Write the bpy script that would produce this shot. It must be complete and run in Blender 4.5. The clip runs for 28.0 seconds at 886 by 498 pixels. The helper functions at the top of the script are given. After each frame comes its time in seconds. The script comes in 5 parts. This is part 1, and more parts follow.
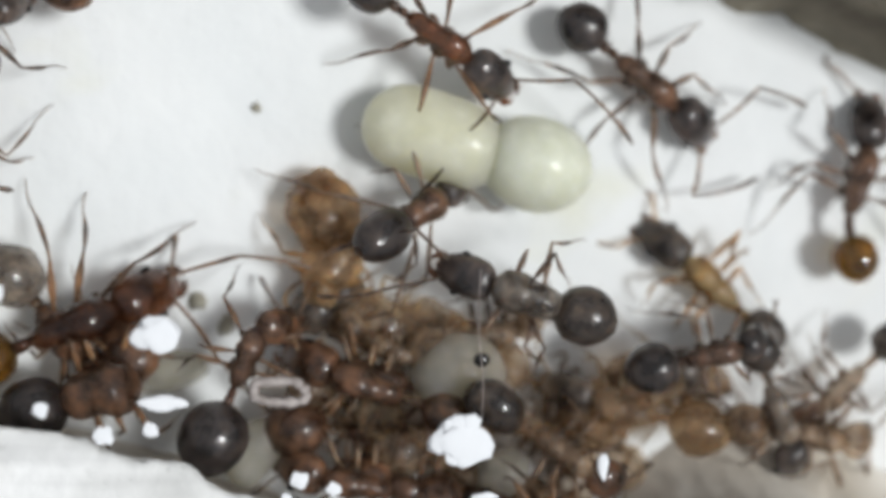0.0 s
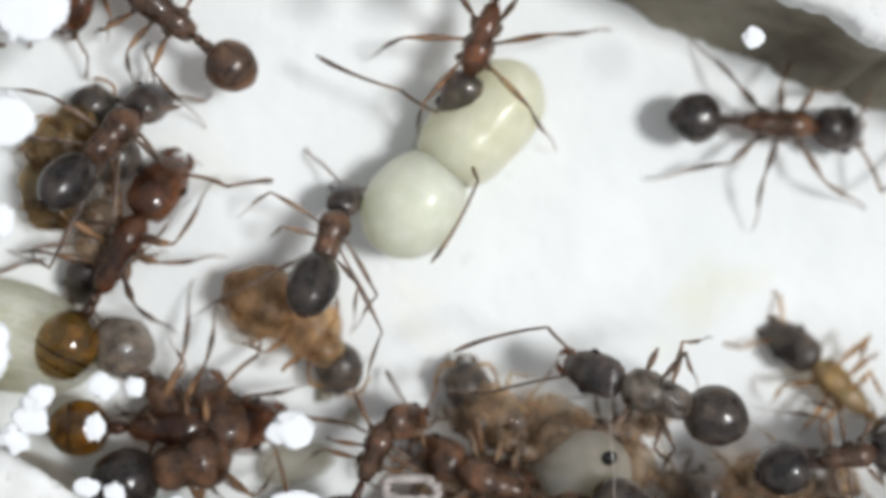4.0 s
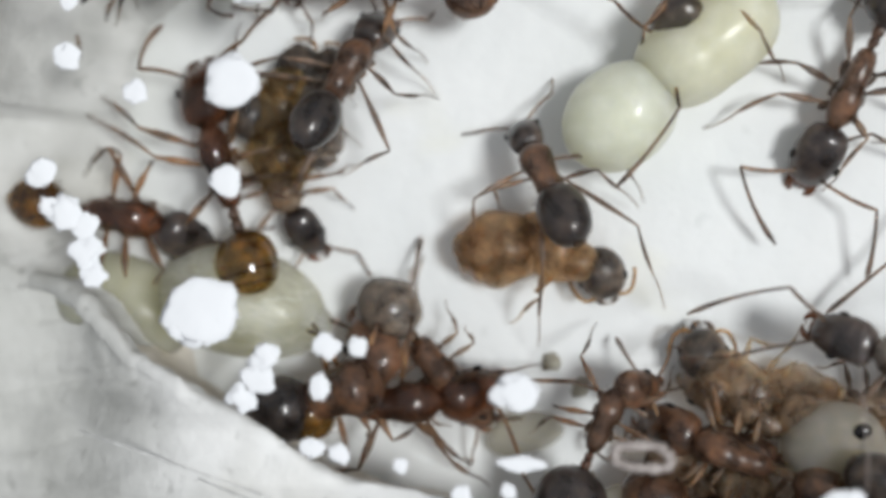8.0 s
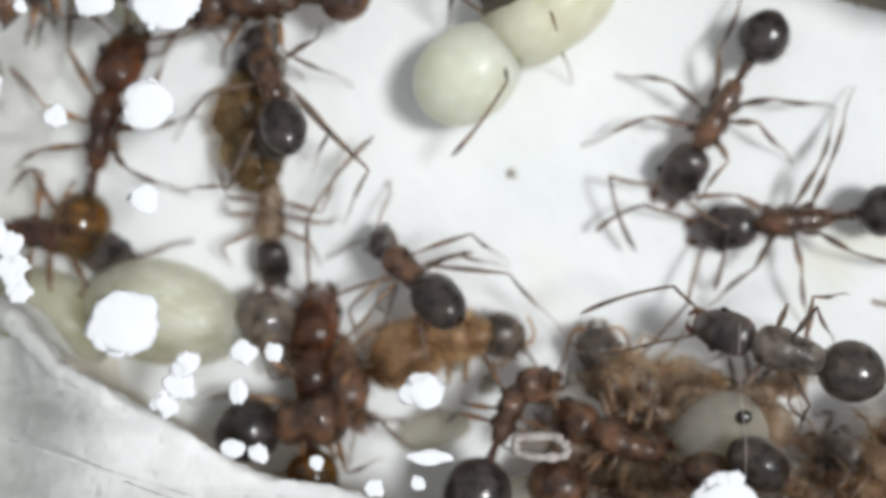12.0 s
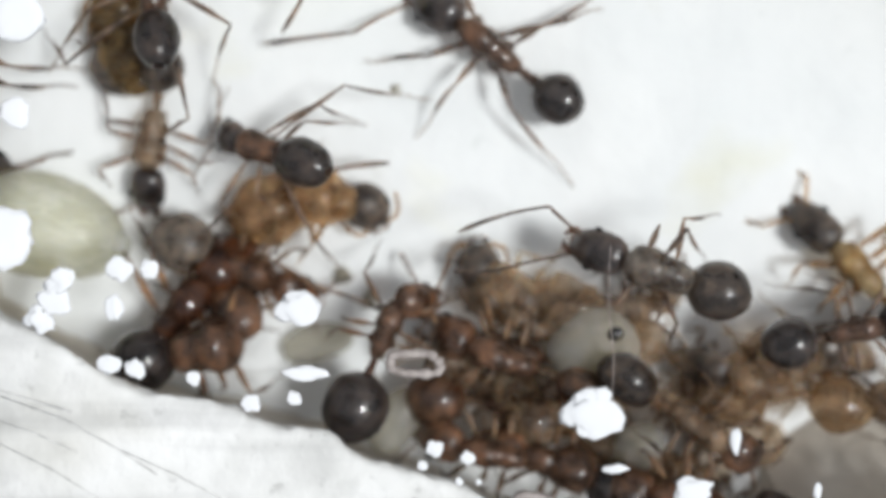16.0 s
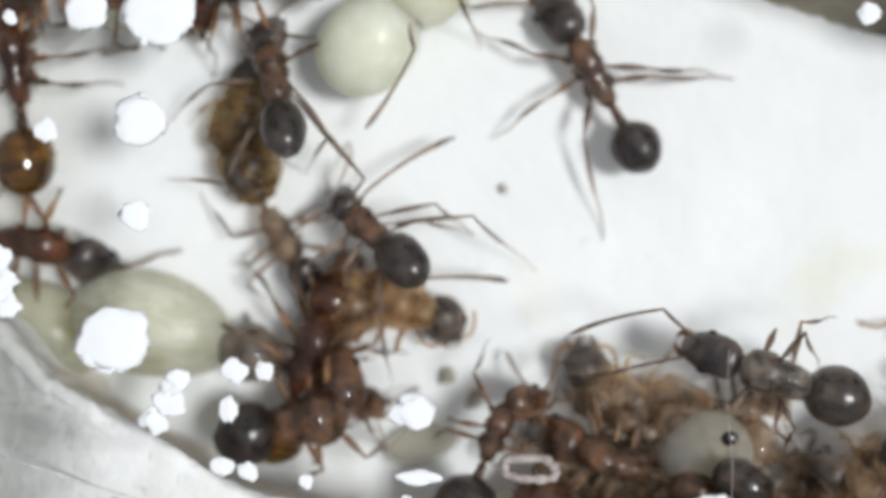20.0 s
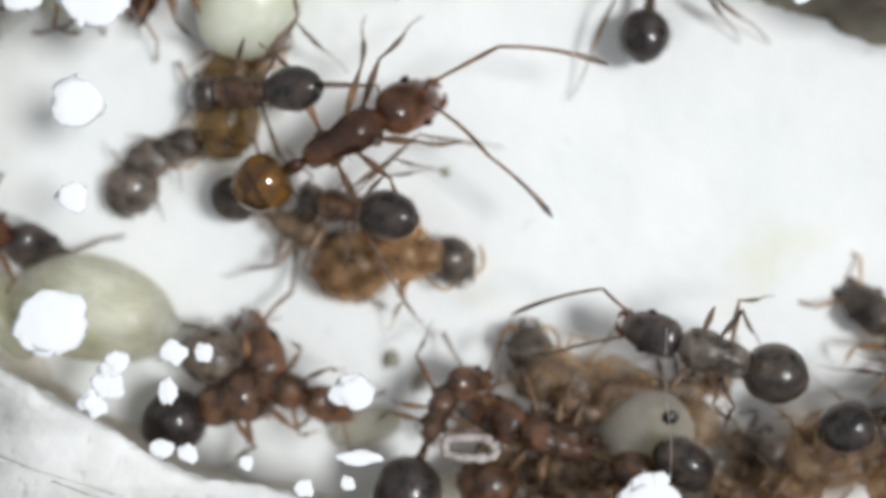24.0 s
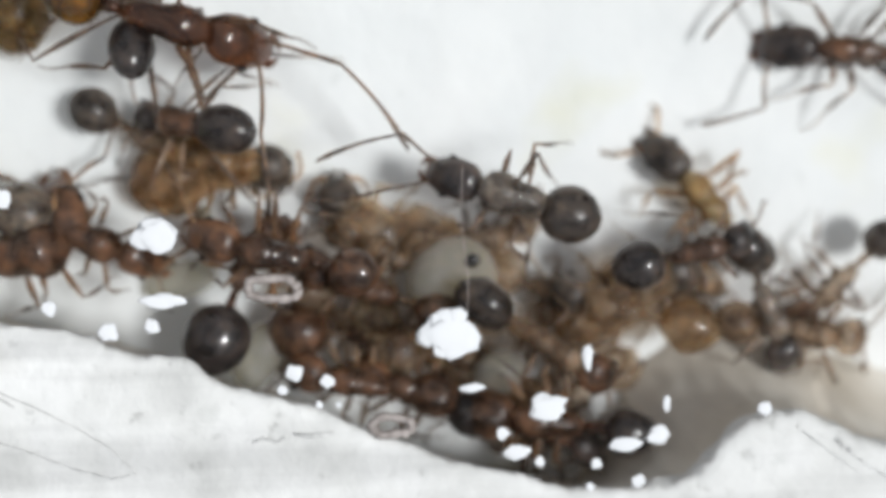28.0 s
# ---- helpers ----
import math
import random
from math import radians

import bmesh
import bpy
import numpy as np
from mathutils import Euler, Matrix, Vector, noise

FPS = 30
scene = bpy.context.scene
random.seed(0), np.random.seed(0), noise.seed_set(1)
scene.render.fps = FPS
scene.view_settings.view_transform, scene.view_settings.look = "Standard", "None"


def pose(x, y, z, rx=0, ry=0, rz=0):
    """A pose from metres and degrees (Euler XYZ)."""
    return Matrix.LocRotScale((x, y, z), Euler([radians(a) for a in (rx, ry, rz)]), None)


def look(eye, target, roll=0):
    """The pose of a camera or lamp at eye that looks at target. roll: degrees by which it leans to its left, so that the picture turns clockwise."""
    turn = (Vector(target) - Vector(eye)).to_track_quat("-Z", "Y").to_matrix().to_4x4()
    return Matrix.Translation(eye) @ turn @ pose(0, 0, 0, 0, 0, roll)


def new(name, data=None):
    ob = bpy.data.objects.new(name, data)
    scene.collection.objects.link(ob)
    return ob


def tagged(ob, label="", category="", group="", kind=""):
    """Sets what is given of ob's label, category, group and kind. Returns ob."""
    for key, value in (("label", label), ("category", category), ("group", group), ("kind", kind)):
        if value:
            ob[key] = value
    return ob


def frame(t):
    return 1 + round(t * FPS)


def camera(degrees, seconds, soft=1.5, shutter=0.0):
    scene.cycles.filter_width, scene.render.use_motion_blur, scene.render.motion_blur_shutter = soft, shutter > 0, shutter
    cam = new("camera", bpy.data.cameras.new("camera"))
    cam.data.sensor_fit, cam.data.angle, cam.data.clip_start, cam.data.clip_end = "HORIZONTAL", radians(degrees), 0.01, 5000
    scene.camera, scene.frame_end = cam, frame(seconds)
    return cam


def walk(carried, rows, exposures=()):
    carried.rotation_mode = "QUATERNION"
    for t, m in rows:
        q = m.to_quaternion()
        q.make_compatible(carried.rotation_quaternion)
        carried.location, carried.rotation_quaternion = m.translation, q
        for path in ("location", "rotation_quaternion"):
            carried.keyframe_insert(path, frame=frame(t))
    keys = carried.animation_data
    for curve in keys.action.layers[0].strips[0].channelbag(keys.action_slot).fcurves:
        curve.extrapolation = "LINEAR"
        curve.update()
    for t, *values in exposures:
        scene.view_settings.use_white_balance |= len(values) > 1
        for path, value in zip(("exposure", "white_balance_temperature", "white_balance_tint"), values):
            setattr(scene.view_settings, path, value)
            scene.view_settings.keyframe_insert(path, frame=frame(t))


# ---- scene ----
MM = 0.001

# ---- camera ----
cam = camera(40.0, 28.0, soft=4.2)
PATH = [
    (0, 0.331, 0.225, 21.15, -5.275, -7.237, 0.999),
    (0.5, 0.156, 0.228, 21.159, -4.113, -8.049, 1.015),
    (1, 0.036, 0.218, 21.089, -2.506, -8.485, 0.977),
    (1.5, -0.082, 0.072, 20.984, -1.536, -8.775, 0.97),
    (2, -0.238, 0.102, 20.952, -1.004, -8.925, 1.015),
    (2.5, -0.255, 0.167, 20.925, -1.329, -8.21, 0.992),
    (3, -0.343, 0.215, 20.924, -1.356, -8.139, 1.027),
    (3.5, -0.4, 0.343, 21.06, -1.921, -6.644, 1.198),
    (4, -0.566, 0.622, 21.149, -1.957, -3.724, 1.309),
    (4.5, -0.449, 0.793, 21.716, -1.365, 0.313, 0.721),
    (6.5, -1.532, 1.057, 21.502, 1.378, 4.338, 0.638),
    (7, -1.135, 0.685, 21.134, 1.641, 6.077, 0.144),
    (7.1, -0.939, 0.461, 20.935, 0.739, 5.8, 0.176),
    (7.3, -0.549, 0.019, 20.515, -0.733, 4.851, 0.255),
    (7.5, -0.237, -0.269, 20.282, -1.663, 5.53, 0.639),
    (8, -0.309, -0.211, 20.413, -1.44, 7.617, 0.303),
    (8.5, -0.665, 0.171, 20.788, -1.48, 7.044, -0.22),
    (9, -0.667, 0.227, 21.197, -0.614, 6.484, -0.421),
    (9.5, -0.599, 0.277, 21.341, -0.243, 6.498, -0.466),
    (10, -0.574, 0.205, 21.326, 0.482, 6.598, -0.451),
    (10.5, -0.535, 0.274, 21.445, -0.32, 6.183, -0.559),
    (11, -0.263, 0.134, 21.468, -0.398, 5.587, -0.699),
    (11.5, -0.024, 0.006, 21.467, -1.57, 4.9, -0.815),
    (12, 0.216, -0.076, 21.606, -1.491, 4.381, -0.973),
    (12.5, 0.429, -0.019, 21.668, -2.041, 3.672, -0.785),
    (14.5, 0.494, 0.308, 21.643, -4.771, 2.681, -0.367),
    (15, 0.791, 0.253, 21.613, -5.375, 1.829, -0.371),
    (15.5, 0.971, 0.275, 21.68, -5.867, 1.14, -0.398),
    (16, 0.974, 0.349, 21.646, -6.548, 0.915, -0.119),
    (16.5, 0.437, 0.918, 21.736, -6.113, 0.08, 0.172),
    (17, 0.107, 0.857, 21.646, -5.059, 1.166, 0.089),
    (17.5, -0.032, 0.979, 21.572, -4.616, 1.71, 0.182),
    (18, -0.042, 0.963, 21.637, -3.903, 1.971, 0.269),
    (18.5, -0.096, 0.783, 21.686, -3.011, 2.062, 0.148),
    (19, -0.22, 0.795, 21.558, -4.532, 2.491, 0.349),
    (19.5, -0.281, 0.846, 21.635, -3.863, 2.425, 0.164),
    (20, -0.14, 0.795, 21.596, -3.067, 2.963, -0.07),
    (20.5, 0.015, 0.64, 21.523, -3.126, 3.071, -0.026),
    (22.5, -0.253, 0.84, 21.543, -3.178, 2.595, -0.059),
    (23, 0.094, 0.362, 21.538, -2.848, 2.679, -0.743),
    (23.5, 0.245, 0.353, 21.555, -2.93, 2.192, -0.667),
    (24, 0.406, 0.377, 21.63, -2.751, 1.741, -0.358),
    (24.5, 0.505, 0.26, 21.622, -1.999, 1.243, -0.276),
    (25, 0.682, 0.054, 21.677, -2.533, 1.333, -0.343),
    (25.5, 0.754, -0.056, 21.744, -3.055, 0.851, -0.508),
    (26, 0.816, -0.216, 21.864, -4.164, -0.341, -0.648),
    (26.5, 1.03, -0.615, 22.085, -4.047, -1.341, -1.045),
    (27, 1.424, -0.807, 22.075, -5.527, -2.475, -1.03),
    (27.5, 1.555, -0.788, 22.095, -5.95, -3.525, -0.774),
    (28, 1.67, -0.891, 22.136, -6.271, -3.844, -0.727),
]
cam.data.dof.use_dof, cam.data.dof.focus_distance, cam.data.dof.aperture_fstop = True, 18.9 * MM, 48.0
walk(cam, [(t, pose(x * MM, y * MM, z * MM, rx, ry, rz)) for t, x, y, z, rx, ry, rz in PATH],
     exposures=[(0, -0.22), (1, -0.38), (2, -0.37), (3, -0.26), (3.8, -0.1), (4.5, -0.09), (6.5, -0.2), (7, -0.29), (8, -0.23), (9, -0.18), (10, -0.18), (12, -0.11), (15, -0.09), (20, -0.1), (26, -0.09), (27, -0.07), (28, -0.14)])

# ---- light: one lamp beside the nest, a pale room around ----
world = bpy.data.worlds.new("room")
scene.world = world
world.use_nodes = True
world.node_tree.nodes["Background"].inputs["Color"].default_value = (0.92, 0.955, 1.0, 1)
world.node_tree.nodes["Background"].inputs["Strength"].default_value = 0.5
sun_data = bpy.data.lights.new("desk_lamp", "SUN")
sun_data.energy, sun_data.angle, sun_data.color = 2.8, radians(13), (0.985, 1.0, 1.0)
sun = new("desk_lamp", sun_data)
sun.matrix_basis = look((10.5 * MM, 0.2 * MM, 20 * MM), (0, 0, 0))


# ---- materials ----
def shader(name, rough=0.5, **inputs):
    mat = bpy.data.materials.new(name)
    mat.use_nodes = True
    bsdf = mat.node_tree.nodes["Principled BSDF"]
    bsdf.inputs["Roughness"].default_value = rough
    for key, value in inputs.items():
        bsdf.inputs[key.replace("_", " ")].default_value = value
    return mat, mat.node_tree, bsdf


def grain(tree, scale, detail=4.0, coords="Object", stretch=(1, 1, 1)):
    co = tree.nodes.new("ShaderNodeTexCoord")
    mp = tree.nodes.new("ShaderNodeMapping")
    mp.inputs["Scale"].default_value = stretch
    tree.links.new(co.outputs[coords], mp.inputs["Vector"])
    n = tree.nodes.new("ShaderNodeTexNoise")
    n.inputs["Scale"].default_value, n.inputs["Detail"].default_value = scale, detail
    tree.links.new(mp.outputs["Vector"], n.inputs["Vector"])
    return n.outputs["Fac"]


def ramp(tree, fac, *stops):
    r = tree.nodes.new("ShaderNodeValToRGB")
    while len(r.color_ramp.elements) < len(stops):
        r.color_ramp.elements.new(0.5)
    for el, (at, colour) in zip(r.color_ramp.elements, stops):
        el.position, el.color = at, (*colour, 1)
    tree.links.new(fac, r.inputs["Fac"])
    return r.outputs["Color"]


def blend(tree, mode, fac, a, b):
    m = tree.nodes.new("ShaderNodeMix")
    m.data_type, m.blend_type = "RGBA", mode
    if isinstance(fac, float):
        m.inputs["Factor"].default_value = fac
    else:
        tree.links.new(fac, m.inputs["Factor"])
    tree.links.new(a, m.inputs["A"])
    tree.links.new(b, m.inputs["B"])
    return m.outputs["Result"]


def relief(tree, bsdf, fac, strength, distance):
    b = tree.nodes.new("ShaderNodeBump")
    b.inputs["Strength"].default_value, b.inputs["Distance"].default_value = strength, distance
    tree.links.new(fac, b.inputs["Height"])
    tree.links.new(b.outputs["Normal"], bsdf.inputs["Normal"])


def plaster(name, tones, stain, streak=0.0, powder=0.0, soil_shade=None):
    """Cast white plaster: cloudy tone, faint yellow patches, grey scuffs and fine pores."""
    mat, tree, bsdf = shader(name, 0.75, Specular_IOR_Level=0.3)
    base = ramp(tree, grain(tree, 420, 6), (0.3, tones[0]), (0.7, tones[1]))
    patch = ramp(tree, grain(tree, 260, 3, stretch=(1, 1.3, 1)), (0.62, (1, 1, 1)), (0.8, stain))
    spots = ramp(tree, grain(tree, 1150, 2), (0.69, (1, 1, 1)), (0.78, (0.80, 0.81, 0.80)))
    mix = blend(tree, "MULTIPLY", 1.0, base, patch)
    mix = blend(tree, "MULTIPLY", 0.7, mix, spots)
    if streak:
        lines = grain(tree, 500, 5, stretch=(0.22, 3.0, 1))
        lines.node.inputs["Vector"].links[0].from_node.inputs["Rotation"].default_value = (0, 0, radians(24))
        mix = blend(tree, "MULTIPLY", streak, mix, ramp(tree, lines, (0.34, (0.55, 0.55, 0.55)), (0.52, (1, 1, 1))))
    if powder:
        mix = blend(tree, "MULTIPLY", 0.7, mix, ramp(tree, grain(tree, 700, 9), (0.34, (0.72, 0.72, 0.71)), (0.46, (0.92, 0.92, 0.91)), (0.58, (1, 1, 1))))
        mix = blend(tree, "MULTIPLY", 0.6, mix, ramp(tree, grain(tree, 2600, 6), (0.28, (0.6, 0.6, 0.59)), (0.36, (1, 1, 1))))
    if soil_shade:
        # grey film of dirt and painted shade, far end of the block, cloudy edge
        x0, x1, film = soil_shade
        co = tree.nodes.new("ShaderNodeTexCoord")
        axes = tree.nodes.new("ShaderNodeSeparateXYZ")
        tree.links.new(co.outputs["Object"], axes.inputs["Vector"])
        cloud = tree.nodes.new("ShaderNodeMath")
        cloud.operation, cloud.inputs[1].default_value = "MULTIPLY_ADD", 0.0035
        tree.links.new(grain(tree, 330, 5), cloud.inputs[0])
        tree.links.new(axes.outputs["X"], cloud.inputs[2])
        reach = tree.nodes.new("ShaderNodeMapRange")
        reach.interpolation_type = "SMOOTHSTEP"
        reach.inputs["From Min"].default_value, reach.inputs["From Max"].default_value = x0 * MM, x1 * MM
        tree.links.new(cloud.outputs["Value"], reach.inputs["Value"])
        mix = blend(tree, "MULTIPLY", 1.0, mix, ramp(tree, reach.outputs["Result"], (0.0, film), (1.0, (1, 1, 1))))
    tree.links.new(mix, bsdf.inputs["Base Color"])
    relief(tree, bsdf, grain(tree, 2600, 7), 0.5 + 0.4 * powder, 0.00008)
    return mat


# floor and block: the greyed far end holds dirt and painted-in shade
PLASTER = plaster("plaster_floor", ((0.78, 0.80, 0.80), (0.86, 0.87, 0.865)), (0.95, 0.93, 0.78), soil_shade=(-7.6, -4.6, (0.78, 0.78, 0.75)))
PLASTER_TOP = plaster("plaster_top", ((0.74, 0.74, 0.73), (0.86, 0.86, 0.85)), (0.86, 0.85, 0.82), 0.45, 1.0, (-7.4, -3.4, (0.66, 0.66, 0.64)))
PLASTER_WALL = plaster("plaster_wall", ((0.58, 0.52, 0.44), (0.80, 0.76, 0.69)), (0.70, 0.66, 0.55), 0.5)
PLASTER_PALE = plaster("pale_scraped_plaster", ((0.44, 0.44, 0.42), (0.76, 0.76, 0.74)), (0.75, 0.73, 0.66), 0.35, 0.5)
PLASTER_SOILED = plaster("soiled_plaster", ((0.12, 0.10, 0.072), (0.40, 0.36, 0.28)), (0.62, 0.60, 0.45), 0.0, 0.6)


def shine_through(tree, bsdf, share, tint):
    """Let a share of the light pass straight through a thin skin, tinted by it."""
    see = tree.nodes.new("ShaderNodeBsdfTransparent")
    see.inputs["Color"].default_value = (*(min(1.0, (c / max(tint)) ** 0.35) for c in tint), 1)
    both = tree.nodes.new("ShaderNodeMixShader")
    both.inputs["Fac"].default_value = share
    tree.links.new(bsdf.outputs["BSDF"], both.inputs[1])
    tree.links.new(see.outputs["BSDF"], both.inputs[2])
    tree.links.new(both.outputs["Shader"], tree.nodes["Material Output"].inputs["Surface"])


def chitin(name, dark, light, rough, coat=0.4, clear=0.3, mottle=1.0, depth=0.0003, sheer=0.0):
    """Shell of an insect: cloudy and blotched, wet-looking; clear: light spreads in it; sheer: the share that shines through."""
    mat, tree, bsdf = shader(name, rough, Coat_Weight=min(1.0, coat * 1.3), Coat_Roughness=0.03, Coat_IOR=1.42, Specular_IOR_Level=0.38, Subsurface_Weight=clear, Subsurface_Scale=depth)
    bsdf.inputs["Subsurface Radius"].default_value = (1.0, 0.66, 0.42)
    tone = ramp(tree, grain(tree, 1500, 3), (0.36, dark), (0.66, light))
    own = tree.nodes.new("ShaderNodeObjectInfo")
    tone = blend(tree, "MULTIPLY", 1.0, tone, ramp(tree, own.outputs["Random"], (0.0, (0.72, 0.70, 0.69)), (0.5, (1, 1, 1)), (1.0, (1.25, 1.2, 1.12))))
    patch = ramp(tree, grain(tree, 2900, 4), (0.36, (0.42, 0.38, 0.37)), (0.5, (0.94, 0.94, 0.94)), (0.64, (1.42, 1.36, 1.26)))
    tone = blend(tree, "MULTIPLY", min(1.0, 0.95 * mottle), tone, patch)
    speckle = ramp(tree, grain(tree, 11000, 4), (0.34, (0.55, 0.53, 0.52)), (0.5, (0.98, 0.98, 0.98)), (0.70, (1.35, 1.3, 1.22)))
    tone = blend(tree, "MULTIPLY", 0.4 * mottle, tone, speckle)
    tree.links.new(tone, bsdf.inputs["Base Color"])
    relief(tree, bsdf, grain(tree, 5200, 4, stretch=(0.5, 1, 1)), 0.55 * mottle, 0.00004)
    if sheer:
        shine_through(tree, bsdf, sheer, light)
    return mat


BLACK = chitin("black_shell", (0.017, 0.014, 0.014), (0.072, 0.057, 0.054), 0.28, 0.5, sheer=0.14)
BROWN = chitin("brown_shell", (0.042, 0.024, 0.016), (0.168, 0.09, 0.056), 0.30, 0.5, sheer=0.24)
RUST = chitin("rust_shell", (0.036, 0.014, 0.008), (0.13, 0.05, 0.023), 0.26, 0.5, sheer=0.22)
AMBER = chitin("amber_shell", (0.05, 0.02, 0.004), (0.30, 0.145, 0.02), 0.12, 1.0, 0.6, 0.35, 0.0007, 0.24)
amber_tree = AMBER.node_tree
amber_co = amber_tree.nodes.new("ShaderNodeTexCoord")
amber_x = amber_tree.nodes.new("ShaderNodeSeparateXYZ")
amber_tree.links.new(amber_co.outputs["Generated"], amber_x.inputs["Vector"])
amber_base = amber_tree.nodes["Principled BSDF"].inputs["Base Color"]
amber_tree.links.new(blend(amber_tree, "MULTIPLY", 1.0, amber_base.links[0].from_socket,
                           ramp(amber_tree, amber_x.outputs["X"], (0.0, (0.45, 0.36, 0.25)), (0.25, (1, 1, 1)), (0.6, (0.9, 0.85, 0.8)), (0.92, (0.16, 0.10, 0.08)))), amber_base)
TAN = chitin("tan_shell", (0.15, 0.094, 0.05), (0.45, 0.30, 0.17), 0.34, 0.4, 0.7, 0.7, 0.0007, 0.5)
DRAB = chitin("drab_shell", (0.085, 0.058, 0.04), (0.335, 0.245, 0.17), 0.36, 0.4, 0.5, 1.0, 0.0005, 0.5)
OLIVE = chitin("olive_shell", (0.09, 0.058, 0.024), (0.28, 0.19, 0.085), 0.34, 0.4, 0.6, 1.0, 0.0006, 0.5)
BEIGE = chitin("beige_shell", (0.165, 0.118, 0.08), (0.45, 0.345, 0.245), 0.38, 0.35, 0.7, 0.8, 0.0007, 0.62)
STRAW = chitin("straw_shell", (0.24, 0.155, 0.062), (0.49, 0.355, 0.175), 0.4, 0.25, 0.75, 0.8, 0.0006, 0.4)
GREY = chitin("grey_shell", (0.036, 0.03, 0.027), (0.12, 0.098, 0.084), 0.38, 0.3, 0.5, 1.0, 0.0005, 0.18)
DUSK = chitin("dusky_shell", (0.02, 0.015, 0.013), (0.10, 0.076, 0.062), 0.3, 0.4, 0.35, 1.0, 0.0004, 0.16)
ASH = chitin("ash_shell", (0.075, 0.064, 0.056), (0.235, 0.20, 0.172), 0.36, 0.4, 0.6, 0.9, 0.0006, 0.35)
LEG = chitin("leg_shell", (0.055, 0.032, 0.019), (0.205, 0.124, 0.072), 0.38, 0.3, 0.5, sheer=0.25)
LEG_DARK = chitin("dark_leg_shell", (0.07, 0.054, 0.044), (0.22, 0.163, 0.128), 0.42, 0.2, 0.45, sheer=0.28)
LEG_DULL = chitin("dull_leg_shell", (0.06, 0.042, 0.03), (0.19, 0.135, 0.095), 0.42, 0.2, 0.5, sheer=0.35)
LEG_PALE = chitin("pale_leg_shell", (0.20, 0.110, 0.045), (0.42, 0.26, 0.125), 0.42, 0.2, 0.6, sheer=0.4)
EYE = shader("eye", 0.15)[0]
EYE.node_tree.nodes["Principled BSDF"].inputs["Base Color"].default_value = (0.008, 0.007, 0.007, 1)


def brood(name, low, high, gloss=0.3, veins=0.0, sheer=0.0):
    """Soft brood skin: pale, waxy, light passes into it; veins: the pale netting of the fat under it."""
    mat, tree, bsdf = shader(name, 0.4, Specular_IOR_Level=0.3, Subsurface_Weight=1.0, Subsurface_Scale=0.0022, Coat_Weight=gloss, Coat_Roughness=0.12)
    bsdf.inputs["Subsurface Radius"].default_value = (1.0, 0.95, 0.75)
    skin = ramp(tree, grain(tree, 1300, 4), (0.3, low), (0.7, high))
    flecks = ramp(tree, grain(tree, 3200, 4, stretch=(1, 1, 1)), (0.40, (0.92, 0.92, 0.90)), (0.56, (1, 1, 1)), (0.66, (1.1, 1.1, 1.11)))
    skin = blend(tree, "MULTIPLY", 0.6, skin, flecks)
    if veins:
        net = ramp(tree, grain(tree, 1900, 5, stretch=(0.6, 1.6, 1)), (0.44, (0, 0, 0)), (0.5, (0.30, 0.30, 0.28)), (0.56, (0, 0, 0)))
        skin = blend(tree, "ADD", veins, skin, net)
    tree.links.new(skin, bsdf.inputs["Base Color"])
    relief(tree, bsdf, grain(tree, 2200, 2), 0.15, 0.00005)
    if sheer:
        shine_through(tree, bsdf, sheer, high)
    return mat


LARVA = brood("larva_skin", (0.64, 0.66, 0.52), (0.74, 0.75, 0.61), 0.2, 0.0, 0.1)
LARVA_PALE = brood("cream_pupa_skin", (0.62, 0.61, 0.44), (0.73, 0.71, 0.54), 0.2, 0.0, 0.12)
LARVA_WARM = brood("yellow_larva_skin", (0.46, 0.44, 0.29), (0.58, 0.56, 0.40), 0.2, 0.0, 0.2)
LARVA_DULL = brood("dull_larva_skin", (0.56, 0.55, 0.42), (0.68, 0.67, 0.54), 0.2, 0.5, 0.38)
PUPA = brood("pupa_skin", (0.45, 0.42, 0.35), (0.58, 0.55, 0.47), 0.15, 0.0, 0.55)
CRUMB = shader("crumb", 0.95, Specular_IOR_Level=0.2)[0]
CRUMB.node_tree.nodes["Principled BSDF"].inputs["Base Color"].default_value = (0.83, 0.845, 0.87, 1)
DRIED = shader("dried_scum", 0.6)[0]
DRIED.node_tree.links.new(ramp(DRIED.node_tree, grain(DRIED.node_tree, 6000), (0.3, (0.21, 0.18, 0.165)), (0.7, (0.45, 0.40, 0.38))),
                          DRIED.node_tree.nodes["Principled BSDF"].inputs["Base Color"])
relief(CRUMB.node_tree, CRUMB.node_tree.nodes["Principled BSDF"], grain(CRUMB.node_tree, 5000, 4), 0.35, 0.00004)
FLECK = shader("fleck", 0.85)[0]
FLECK.node_tree.links.new(ramp(FLECK.node_tree, grain(FLECK.node_tree, 4000), (0.3, (0.25, 0.23, 0.18)), (0.7, (0.42, 0.40, 0.33))),
                          FLECK.node_tree.nodes["Principled BSDF"].inputs["Base Color"])


# ---- mesh tools, all in millimetres ----
def mesh_object(name, verts, faces, material, smooth=True):
    me = bpy.data.meshes.new(name)
    me.from_pydata([Vector(v) * MM for v in verts], [], faces)
    me.materials.append(material)
    me.polygons.foreach_set("use_smooth", [smooth] * len(me.polygons))
    me.update()
    return new(name, me)


def part(name, shape, material, parent, label="", at=None):
    """One mesh object under a thing or a part."""
    ob = mesh_object(name, *shape, material)
    ob.parent = parent
    if at is not None:
        ob.matrix_basis = at
    return tagged(ob, label)


